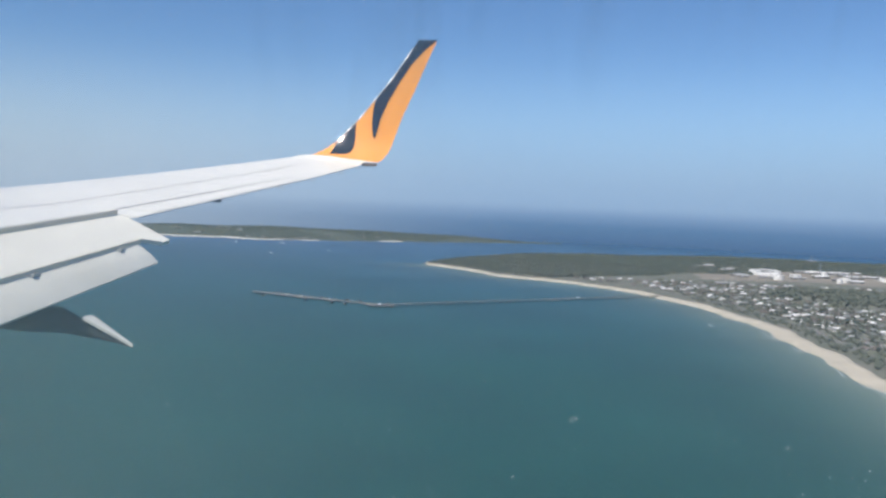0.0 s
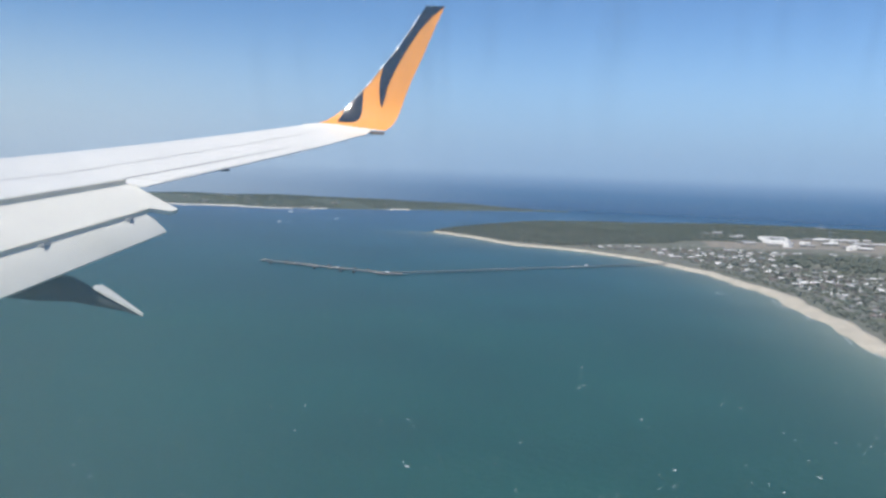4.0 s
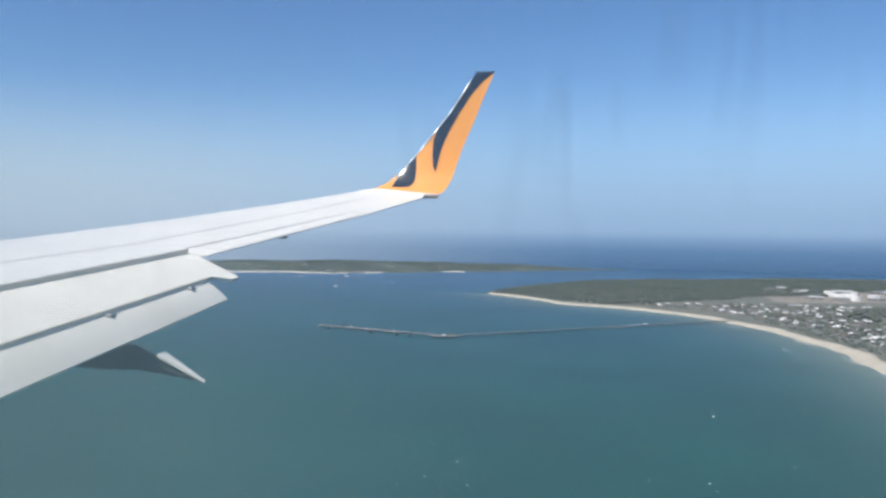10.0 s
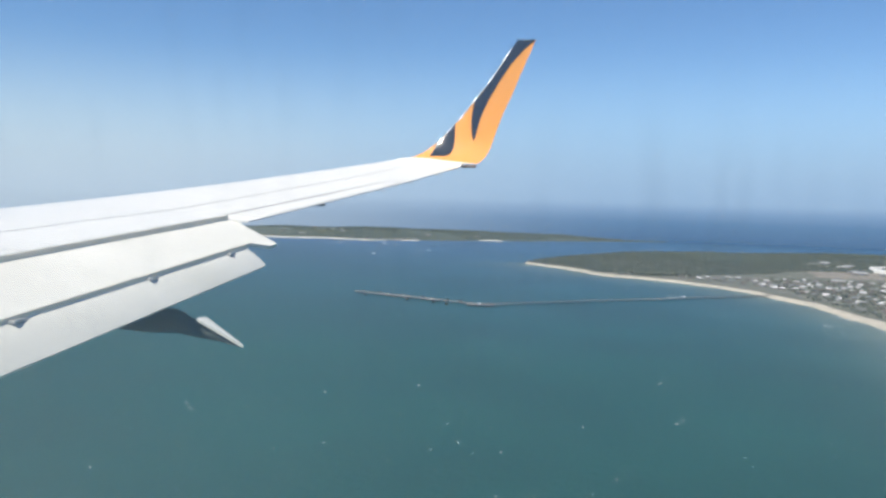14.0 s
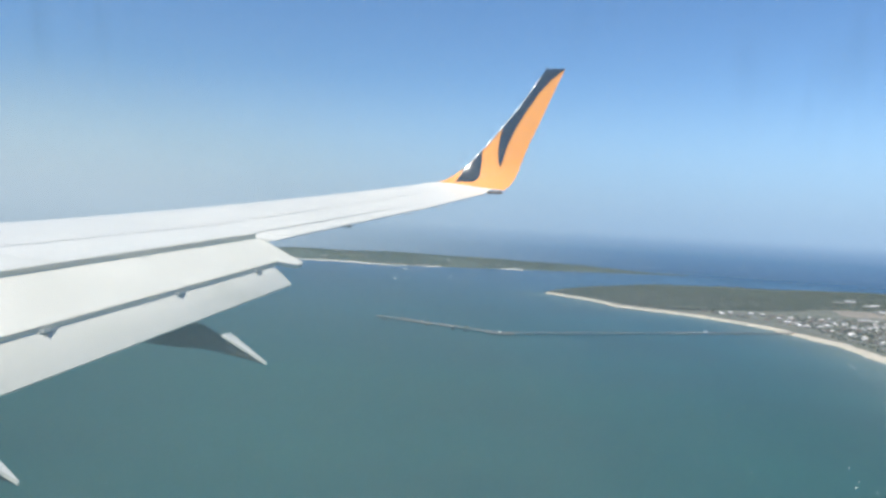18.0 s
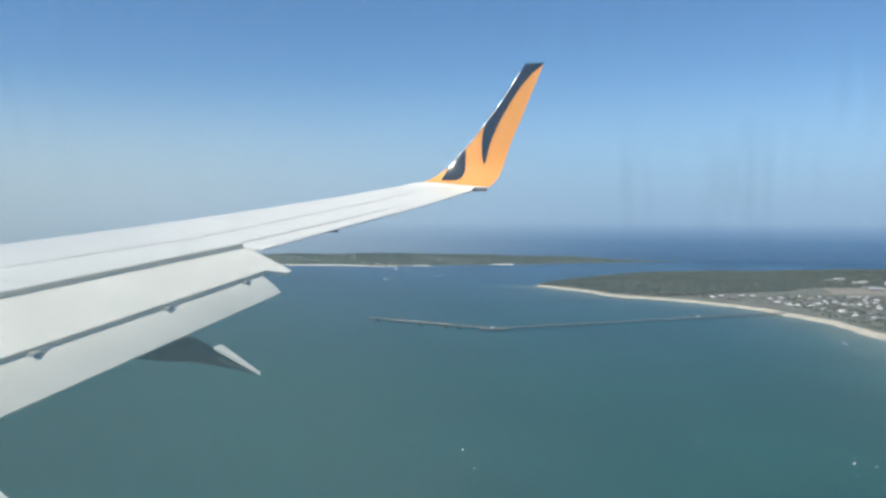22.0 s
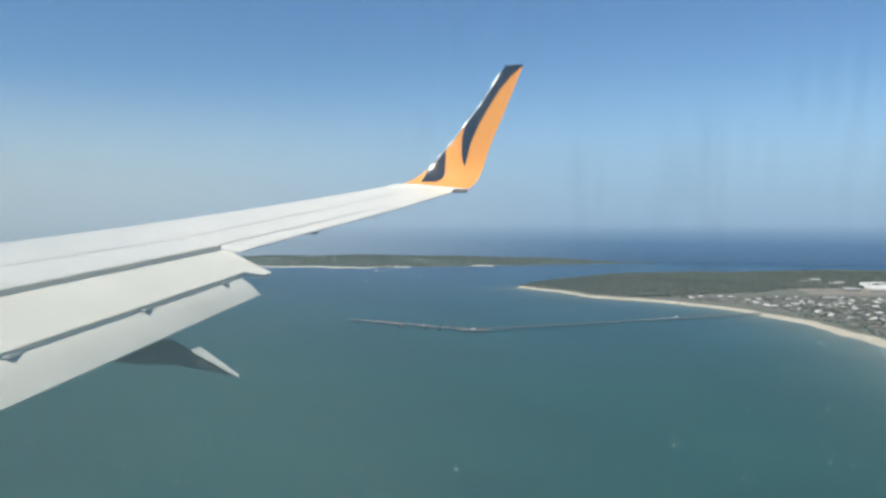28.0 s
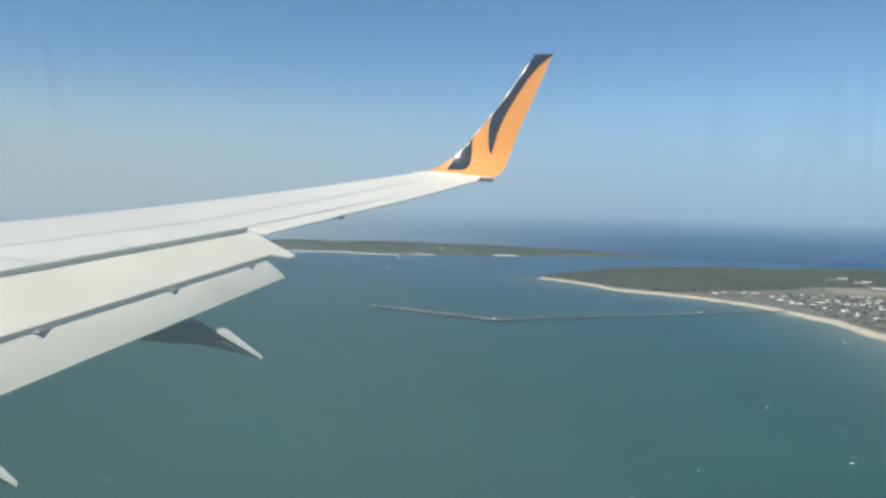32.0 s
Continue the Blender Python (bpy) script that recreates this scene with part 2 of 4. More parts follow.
def loft(name, rings, mat, closed=True, caps=True, smooth=True):
    """A skin through rings of equal length."""
    n = len(rings[0])
    V = [p for r in rings for p in r]
    F = []
    for i in range(len(rings) - 1):
        for j in range(n if closed else n - 1):
            k = (j + 1) % n
            F.append((i * n + j, i * n + k, (i + 1) * n + k, (i + 1) * n + j))
    if caps and closed:
        F += [tuple(range(n)), tuple(range((len(rings) - 1) * n, len(rings) * n))]
    me = mesh_of(name, V, F, mat)
    if smooth:
        me.shade_smooth()
        me.set_sharp_from_angle(angle=radians(40))
    return me


def lathe(name, profile, mat, sides=24):
    rings = [[(r * math.cos(a), r * math.sin(a), z) for a in (2 * math.pi * k / sides for k in range(sides))] for r, z in profile]
    return loft(name, rings, mat)


def lerp(a, b, f):
    return tuple(p + (q - p) * f for p, q in zip(a, b))


# ---- the shape of the land ----
COAST_Y = [300, 800, 1000, 1200, 1400, 1550, 1700, 1820, 1930, 2010, 2100, 2200, 2290, 2335, 2385, 2480, 2590, 2680, 2735]
COAST_X = [405, 405, 412, 415, 422, 420, 402, 376, 344, 312, 268, 205, 120, 45, -70, -125, -190, -270, -335]
BACK_X = [-345, -300, -200, 0, 380, 900, 1700, 3000]
BACK_Y = [2745, 2880, 3120, 3480, 3820, 3980, 4000, 3900]


def coast_line(step=12.0):
    ys = np.array(COAST_Y, float)
    xs = np.array(COAST_X, float)
    s = np.concatenate([[0], np.cumsum(np.hypot(np.diff(xs), np.diff(ys)))])
    u = np.arange(0, s[-1], step)
    px, py = np.interp(u, s, xs), np.interp(u, s, ys)
    k = np.ones(9) / 9
    for _ in range(2):
        px = np.concatenate([px[:4], np.convolve(px, k, "valid"), px[-4:]])
        py = np.concatenate([py[:4], np.convolve(py, k, "valid"), py[-4:]])
    px = px + 5 * np.sin(u / 47.0) + 3 * np.sin(u / 19.0 + 1)
    return np.stack([px, py], 1)


COAST = coast_line()
TANGENT = np.gradient(COAST, axis=0)
TANGENT /= np.linalg.norm(TANGENT, axis=1)[:, None]
INLAND = np.stack([TANGENT[:, 1], -TANGENT[:, 0]], 1)


def shore_distance(x, y):
    """Metres inland of the bay's shore (negative in the water), for arrays."""
    p = np.stack([np.ravel(x), np.ravel(y)], 1)
    best = np.full(len(p), 1e9)
    side = np.zeros(len(p))
    for a in range(0, len(p), 4000):
        d = p[a:a + 4000, None, :] - COAST[None]
        q = np.hypot(d[..., 0], d[..., 1])
        i = q.argmin(1)
        rows = np.arange(len(i))
        best[a:a + 4000] = q[rows, i]
        side[a:a + 4000] = np.sign((d[rows, i] * INLAND[i]).sum(1))
    return (best * side).reshape(np.shape(x))


def back_distance(x, y):
    return np.interp(x, BACK_X, BACK_Y) - y


def step01(v):
    v = np.clip(v, 0, 1)
    return v * v * (3 - 2 * v)


def wooded(x, y):
    """1 where bush covers the ground: the cape, the wood beside the suburb, the hill behind it."""
    x, y = np.asarray(x, float), np.asarray(y, float)
    wob = 40 * np.sin(x / 97.0) + 40 * np.sin(y / 71.0 + x / 210.0)
    cape = (y + wob > 2440 + np.clip(x - 150, 0, 900) * 0.80) & (shore_distance(x, y) > 35)
    hill = ((x - 800) / 200) ** 2 + ((y - 2130 + wob * 0.4) / 190) ** 2 < 1
    wood = (x + wob * 0.4 > 930) & (y < 1560 + wob * 0.5 + (x - 930) * 0.05)
    return cape | hill | wood


def rise(x, y):
    x, y = np.asarray(x, float), np.asarray(y, float)
    z = -4 + 4 * step01((shore_distance(x, y) + 20) / 20) + 4.6 * step01(shore_distance(x, y) / 60)
    cape = step01((y - 2500 - np.clip(x - 150, 0, 900) * 0.8) / 500)
    z = z + cape * (10 + 7 * np.sin(x / 260.0) * np.sin(y / 330.0) + 6 * np.sin(x / 140.0 + 1))
    hill = np.clip(1 - (((x - 800) / 240) ** 2 + ((y - 2130) / 230) ** 2), 0, 1)
    z = z + 14 * hill
    return np.minimum(z, -4 + 12 * step01(back_distance(x, y) / 60 + 0.3) + 12 * step01((back_distance(x, y) - 40) / 200))


def sheet(name, xs, ys, height, mat, keep=None):
    X, Y = np.meshgrid(xs, ys)
    Z = height(X, Y)
    V = np.stack([X.ravel(), Y.ravel(), Z.ravel()], 1)
    w = len(xs)
    F = [(j * w + i, j * w + i + 1, (j + 1) * w + i + 1, (j + 1) * w + i) for j in range(len(ys) - 1) for i in range(w - 1)
         if keep is None or keep[j, i]]
    me = bpy.data.meshes.new(name)
    me.from_pydata(V.tolist(), [], F)
    me.materials.append(mat)
    me.shade_smooth()
    return me


# ---- sea, horizon and land ----
def axis(fine0, fine1, step):
    return np.unique(np.concatenate([np.arange(-5000, fine0, 250.0), np.arange(fine0, fine1, step), np.arange(fine1, 5001, 250.0)]))


sx, sy = axis(-700, 700, 25.0), axis(300, 3000, 25.0)
XX, YY = np.meshgrid((sx[:-1] + sx[1:]) / 2, (sy[:-1] + sy[1:]) / 2)
sea = sheet("water", sx, sy, lambda x, y: 0 * x, WATER, np.hypot(XX - SEAT.x, YY - SEAT.y) < 5000)
away = np.array([v.co[:] for v in sea.vertices])
gap = np.maximum(-shore_distance(away[:, 0], away[:, 1]), 0)
shallow = sea.attributes.new("shallow", "FLOAT", "POINT")
shallow.data.foreach_set("value", np.exp(-gap / 75.0) * (back_distance(away[:, 0], away[:, 1]) > 0) * (away[:, 1] < 2730))
tagged(new("water", sea), "blue-green bay water with small wind waves", "sea", kind="structure")

# added glowing wall: far ocean, haze and low sky are painted on it
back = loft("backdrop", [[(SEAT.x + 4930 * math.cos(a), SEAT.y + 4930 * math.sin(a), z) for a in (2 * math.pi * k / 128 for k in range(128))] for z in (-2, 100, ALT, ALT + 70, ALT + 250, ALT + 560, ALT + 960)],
            OCEAN_HAZE_GLOW, caps=False)
tagged(new("backdrop", back), "glowing backdrop painted with deep blue ocean, horizon haze and low sky", "horizon", kind="structure")

gx = np.concatenate([np.arange(-420, 1400, 14), np.arange(1400, 3001, 50)])
gy = np.concatenate([np.arange(300, 2900, 14), np.arange(2900, 4121, 30)])
tagged(new("ground", sheet("ground", gx, gy, rise, SCRUB)), "low coastal land with grey-green scrub and bare soil", "ground", kind="structure")


def beach_mesh():
    V, F = [], []
    n = len(COAST)
    for i, (p, q) in enumerate(zip(COAST, INLAND)):
        wide = float(np.interp(p[1], [300, 1500, 2000, 2300, 2735], [33, 30, 18, 10, 6.5]))
        wide *= 1 + 0.08 * math.sin(i / 7.0) + 0.06 * math.sin(i / 2.9)
        for f, h in ((-0.22, -0.5), (0.0, 0.25), (0.3, 1.4), (0.75, 3.4), (1.0, 5.1), (1.08, 3.5)):
            V.append((p[0] + q[0] * wide * f, p[1] + q[1] * wide * f, h))
    F = [(i * 6 + j, i * 6 + j + 1, i * 6 + j + 7, i * 6 + j + 6) for i in range(n - 1) for j in range(5)]
    me = bpy.data.meshes.new("beach")
    me.from_pydata(V, [], F)
    me.materials.append(SAND)
    me.shade_smooth()
    return me


tagged(new("beach", beach_mesh()), "long curved beach of pale sand", "beach", kind="structure")


def surf():
    """Thin broken lines of foam along the beach."""
    rng = random.Random(3)
    V, F = [], []
    for lane in (3, 12):
        i = 2
        while i < len(COAST) - 12:
            n = rng.randint(3, 10)
            for k in range(n + 1):
                p, q = COAST[i + k], INLAND[i + k]
                w = rng.uniform(0.2, 0.7) * math.sin(math.pi * (k + 0.3) / (n + 0.6))
                o = -lane - 3 * math.sin(i / 3.0 + k / 4.0)
                V += [(p[0] + q[0] * (o - w), p[1] + q[1] * (o - w), 0.10), (p[0] + q[0] * (o + w), p[1] + q[1] * (o + w), 0.14)]
                if k:
                    a = len(V) - 4
                    F.append((a, a + 1, a + 3, a + 2))
            i += n + rng.randint(1, 9) + (lane > 10) * 4
    me = bpy.data.meshes.new("surf")
    me.from_pydata(V, [], F)
    me.materials.append(FOAM)
    tagged(new("surf", me), "thin broken foam lines along the beach", "waves", kind="stuff")


surf()


# ---- the airplane ----
DARK_GAP = material("aileron_gap", (0.27, 0.27, 0.26), 0.7, spread=0.2, scale=9)
SEAM = material("panel_seam", (0.42, 0.42, 0.41), 0.6, spread=0.15, scale=7)
# dark grey paint, deepened to put the shade under the flaps into the colour
DARK_FAIR = material("darkened_fairing_paint", (0.055, 0.066, 0.066), 0.95, spread=0.1, scale=4)
airplane = thing("airplane", AXIS, "white airliner wing with lowered flaps and an orange black-striped winglet", "airplane")


def on_line(p, q, y):
    return lerp(p, q, (y - p[1]) / (q[1] - p[1]))


def trailing(y):   # trailing edge of the aileron part
    x, y, z = on_line((9.80, 17.45, 2.41), (7.74, 11.88, 1.37), y)
    return (x, y, z - 0.05 * min(max((17.2 - y) / 2.0, 0), 1))


def cove(y):       # rear lip of the spoilers, above the flap
    return on_line((7.46, 11.91, 1.405), (6.07, 8.62, 0.89), y)


def crest(y):      # highest line of the upper skin, near the leading edge
    x, y, z = on_line((8.76, 17.52, 2.55), (4.00, 10.86, 1.32), y)
    u = min(max((y - 11.0) / 6.4, 0), 1)
    return (x, y, z - 0.056 * 4 * u * (1 - u))


def drawn(p, y):
    """The rear of the flap, drawn towards the cabin at its outer end, so that the panel lies in one plane."""
    eye = (12.62, 1.62, 1.66)
    return lerp(eye, p, 1.0 - 0.04 * (y - 7.78) / 4.18)


def flap_aft(y):   # rear edge of the fore flap
    return drawn(on_line((7.77, 11.96, 1.038), (6.84, 7.78, 0.352), y), y)


def flap_end(y):   # rear edge of the aft flap
    return drawn(on_line((8.04, 11.83, 0.74), (7.25, 7.32, -0.08), y), y)


def wing_ring(y, rear):
    k, r = Vector(crest(y)), Vector(rear)
    c = r.x - k.x
    top = [(k.lerp(r, f) + Vector((0, 0, 0.007 * c * 4 * f * (1 - f)))) for f in (0, 0.15, 0.3, 0.45, 0.6, 0.75, 0.9, 1.0)]
    nose = [k + Vector((-0.045 * c, 0, -0.004 * c)), k + Vector((-0.085 * c, 0, -0.022 * c)), k + Vector((-0.10 * c, 0, -0.05 * c)), k + Vector((-0.07 * c, 0, -0.075 * c))]
    low = [k.lerp(r, f) + Vector((0, 0, -0.115 * c * (1 - f) - 0.014)) for f in (1.0, 0.8, 0.55, 0.3, 0.1)]
    return [tuple(p) for p in nose[::-1] + top + low]


def skin_z(y, f, rear):
    k, r = Vector(crest(y)), Vector(rear)
    return k.lerp(r, f) + Vector((0, 0, 0.007 * (r.x - k.x) * 4 * f * (1 - f)))


def rear_of(y):
    return trailing(y) if y > 11.9 else cove(y)


stations = [11.9 + 0.01 + (17.0 - 11.91) * i / 12 for i in range(13)]
wing = part("wing", loft("wing", [wing_ring(y, trailing(y)) for y in stations], WHITE), airplane, "white outer wing panel")
inner = [1.75, 3, 4.5, 6, 7.5, 9, 10, 11, 11.25, 11.5, 11.7, 11.9]
part("inner_wing", loft("inner_wing", [wing_ring(y, cove(y)) for y in inner], WHITE), airplane, "white inner wing panel")


def ribbon(name, y0, y1, f0, f1, width, mat, parent, lift=0.004, rear=rear_of, steps=14, label=""):
    """A thin line along the span on the upper skin, from chord part f0 to f1."""
    V, F = [], []
    for i in range(steps + 1):
        y = y0 + (y1 - y0) * i / steps
        f = f0 + (f1 - f0) * i / steps
        r = rear(y)
        c = r[0] - crest(y)[0]
        for g in (-1, 1):
            p = skin_z(y, min(f + g * width / 2 / c, 0.998), r)
            V.append((p.x, p.y, p.z + lift))
            V.append((p.x, p.y, p.z - 0.012))
    for i in range(steps):
        a, b = i * 4, i * 4 + 4
        F += [(a, a + 2, b + 2, b), (a, b, b + 1, a + 1), (a + 2, a + 3, b + 3, b + 2)]
    return part(name, mesh_of(name, V, F, mat), parent, label)


def cross_line(name, y, f0, f1, width, mat, parent, lift=0.004):
    V, F = [], []
    for i in range(7):
        f = f0 + (f1 - f0) * i / 6
        for g in (-1, 1):
            yy = y + g * width / 2
            p = skin_z(yy, f, rear_of(yy))
            V.append((p.x, p.y, p.z + lift))
    for i in range(6):
        F.append((i * 2, i * 2 + 1, i * 2 + 3, i * 2 + 2))
    return part(name, mesh_of(name, V, F, mat), parent)


# spoiler and aileron panels stand slightly proud of the skin, with dark seams
def hinge_line(y):
    return 0.505 + 0.18 * (y - 6.0) / 5.95


def panel(name, y0, y1, f0, f1, mat, parent, label="", rear=rear_of, lift=0.010):
    n, m = 6, 4
    V, F = [], []
    for k in (lift, -0.01):
        for i in range(n + 1):
            y = y0 + (y1 - y0) * i / n
            for j in range(m + 1):
                g = hinge_line(y) + 0.008 if f0 is None else f0
                p = skin_z(y, g + (f1 - g) * j / m, rear(y))
                V.append((p.x, p.y, p.z + k))
    w, s = m + 1, (n + 1) * (m + 1)
    for i in range(n):
        for j in range(m):
            a = i * w + j
            F += [(a, a + 1, a + w + 1, a + w), (s + a, s + a + w, s + a + w + 1, s + a + 1)]
        for j in (0, m):
            a = i * w + j
            F.append((a, a + w, s + a + w, s + a))
    for j in range(m):
        for i in (0, n):
            a = i * w + j
            F.append((a, s + a, s + a + 1, a + 1))
    return part(name, mesh_of(name, V, F, mat), parent, label)


for y0, y1 in ((9.38, 11.83), (7.3, 9.32), (6.0, 7.25)):
    panel("spoiler", y0, y1, None, 0.985, WHITE, airplane, "white spoiler panel", lift=0.0015)
panel("aileron", 12.2, 15.3, 0.855, 0.985, WHITE, airplane, "white aileron", lift=0.006)
ribbon("skin_seam", 6.0, 11.9, hinge_line(6.0), hinge_line(11.9), 0.026, SEAM, airplane)
ribbon("skin_seam", 11.93, 16.5, 0.568, 0.47, 0.018, SEAM, airplane)
ribbon("aileron_seam", 12.05, 15.2, 0.83, 0.845, 0.036, DARK_GAP, airplane)
for y in (7.28, 9.35):
    cross_line("panel_joint", y, hinge_line(y), 0.985, 0.022, SEAM, airplane)
cross_line("panel_joint", 15.32, 0.84, 0.99, 0.022, DARK_GAP, airplane, 0.008)


# flaps: a fore panel below the spoilers and a steeper aft panel, each with a dark slot before it
def slab(name, front, rear, ys, drop, thick, bulge, mat, label=""):
    V, F = [], []
    m = 6
    for y in ys:
        a, b = Vector(front(y)) - Vector((0, 0, drop)), Vector(rear(y))
        for j in range(m + 1):
            f = j / m
            p = a.lerp(b, f) + Vector((0, 0, bulge * 4 * f * (1 - f)))
            V.append(tuple(p))
        for j in range(m, -1, -1):
            f = j / m
            p = a.lerp(b, f) + Vector((-0.3 * thick, 0, bulge * 4 * f * (1 - f) - thick * (1.0 - 0.75 * f)))
            V.append(tuple(p))
    w = 2 * (m + 1)
    for i in range(len(ys) - 1):
        for j in range(w):
            k = (j + 1) % w
            F.append((i * w + j, i * w + k, (i + 1) * w + k, (i + 1) * w + j))
    F += [tuple(range(w)), tuple(range((len(ys) - 1) * w, len(ys) * w))]
    me = mesh_of(name, V, F, mat)
    me.shade_smooth()
    me.set_sharp_from_angle(angle=radians(35))
    return part(name, me, airplane, label)


flap_ys = [5.6, 7, 8.5, 10, 11, 11.6, 11.96]
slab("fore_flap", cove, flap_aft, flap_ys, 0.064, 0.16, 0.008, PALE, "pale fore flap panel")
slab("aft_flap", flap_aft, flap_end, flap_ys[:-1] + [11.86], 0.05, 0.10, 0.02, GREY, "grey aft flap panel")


def face_strip(name, line, y0, y1, high, mat, back=0.0):
    V, F = [], []
    for i in range(13):
        p = line(y0 + (y1 - y0) * i / 12)
        V += [(p[0] + back, p[1], p[2] - 0.004), (p[0] + back, p[1], p[2] - high), (p[0] + back - 0.05, p[1], p[2] - high), (p[0] + back - 0.05, p[1], p[2] - 0.01)]
    for i in range(12):
        for j in range(4):
            k = (j + 1) % 4
            F.append((i * 4 + j, i * 4 + k, i * 4 + 4 + k, i * 4 + 4 + j))
    F += [(0, 1, 2, 3), (48, 49, 50, 51)]
    return part(name, mesh_of(name, V, F, mat), airplane)


face_strip("flap_slot", cove, 5.6, 11.9, 0.094, SLOT, 0.004)
face_strip("flap_slot", flap_aft, 5.6, 11.92, 0.06, SLOT, 0.004)
# pointed outer corner of the fore flap
corner = [(7.485, 11.965, 1.352), (8.22, 11.80, 1.048), (8.184, 11.673, 1.024), (7.96, 11.54, 1.062), (7.47, 11.93, 1.350)]
V = corner + [(x - 0.02, y, z - 0.05) for x, y, z in corner]
F = [(0, 1, 2, 3, 4), (9, 8, 7, 6, 5)] + [(k, (k + 1) % 5, (k + 1) % 5 + 5, k + 5) for k in range(5)]
part("flap_corner", mesh_of("flap_corner", V, F, PALE), airplane)

# hinge brackets over the aft slot
for y, w in ((11.52, 0.062), (10.17, 0.075), (8.47, 0.105)):
    bracket = part("hinge_bracket", bevel_box("hinge_bracket", (-0.03, 0.065, -w, w, -0.074, -0.044), GAP, 0.012), airplane, "grey hinge bracket")
    bracket.location = flap_aft(y)


# canoe fairings under the flaps, bodies darkened for the flaps' shade, their tails white on top
def fairing(tip, scale):
    rings = []
    for f, r in ((0, 0.02), (0.06, 0.07), (0.2, 0.12), (0.45, 0.14), (0.64, 0.11), (0.78, 0.065), (0.88, 0.03), (1.0, 0.008)):
        cx = tip[0] - 2.0 * scale * (1 - f)
        cz = tip[2] + 0.25 * scale * min((1 - f) / 0.4, 1.0) - 0.03
        rings.append([(cx, tip[1] + 0.75 * r * scale * math.cos(a), cz + 1.15 * r * scale * math.sin(a)) for a in (2 * math.pi * k / 16 for k in range(16))])
    ob = part("flap_fairing", loft("flap_fairing", rings, DARK_FAIR), airplane, "dark grey canoe fairing, darkened for the shade under the flap")
    V = []
    for f in (0, 0.5, 1.0):
        x = tip[0] - 0.47 * scale * (1 - f)
        z = tip[2] + 0.26 * scale * (1 - f)
        w = 0.08 * scale * (1 - f) + 0.008
        V += [(x, tip[1] - w, z), (x, tip[1] + w, z), (x, tip[1] + w, z - 0.035), (x, tip[1] - w, z - 0.035)]
    F = [(0, 1, 2, 3), (8, 9, 10, 11)]
    for i in range(2):
        F += [(i * 4 + j, i * 4 + (j + 1) % 4, i * 4 + 4 + (j + 1) % 4, i * 4 + 4 + j) for j in range(4)]
    part("fairing_tail", mesh_of("fairing_tail", V, F, WHITE), ob, "white fairing tail")


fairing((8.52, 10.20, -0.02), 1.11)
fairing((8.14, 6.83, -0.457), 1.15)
# small aileron hinge bump and static wicks on the trailing edge
p = trailing(13.35)
me = bevel_box("aileron_hinge", (-0.20, 0.03, -0.04, 0.04, -0.050, -0.012), DARK_FAIR, 0.012)
part("aileron_hinge", me, airplane, "dark aileron hinge fairing").location = p
for y in (14.6, 15.4, 16.2, 16.8):
    ob = part("static_wick", lathe("static_wick", [(0.005, 0), (0.005, 0.14), (0.002, 0.16)], GAP, 6), airplane)
    ob.matrix_local = Matrix.Translation(trailing(y)) @ pose(0, 0, 0, 0, 100, 0)


# winglet: a blended upturned tip
WLE = [(2.45, 8.56), (2.494, 8.63), (2.552, 8.764), (2.621, 8.888), (2.712, 8.990), (2.814, 9.105), (2.95, 9.235), (3.17, 9.415), (3.28, 9.52), (3.65, 9.80), (4.0, 10.07), (4.35, 10.30), (4.71, 10.52), (4.81, 10.60)]
WTE = [(2.45, 9.88), (2.50, 9.955), (2.56, 10.04), (2.62, 10.095), (2.70, 10.14), (2.83, 10.19), (3.12, 10.275), (3.44, 10.39), (3.73, 10.52), (4.27, 10.73), (4.81, 10.95)]


def wl_le(z):
    return float(np.interp(z, [a for a, _ in WLE], [b for _, b in WLE]))


def wl_te(z):
    return float(np.interp(z, [a for a, _ in WTE], [b for _, b in WTE]))


def wl_y(z):
    return 17.15 + 0.35 * (1 - math.exp(-(z - 2.45) / 0.30)) + 0.055 * (z - 2.45)


def wl_drop(z, f):
    """How far the rear of a section lies below its front: the root follows the wing's twist."""
    return 0.10 * f * math.exp(-(z - 2.50) / 0.35)


def wl_half(f):
    return 0.42 * math.sqrt(max(f, 0)) * (1 - f) * 0.16


def wl_ring(z):
    a, b, y = wl_le(z), wl_te(z), wl_y(z)
    c = b - a
    fs = (0, 0.02, 0.06, 0.15, 0.3, 0.5, 0.7, 0.88, 1.0)
    inner_side = [(a + c * f, y - max(c * wl_half(f), 0.004 if f > 0.9 else 0), z - wl_drop(z, f)) for f in fs]
    outer_side = [(a + c * f, y + max(c * wl_half(f), 0.004 if f > 0.9 else 0), z - wl_drop(z, f)) for f in fs[-2:0:-1]]
    return inner_side + outer_side


zs = [2.50, 2.53, 2.56, 2.60, 2.64, 2.69, 2.74, 2.82, 2.9, 3.0, 3.1, 3.4, 3.75, 4.1, 4.45, 4.72, 4.81]
blend = []
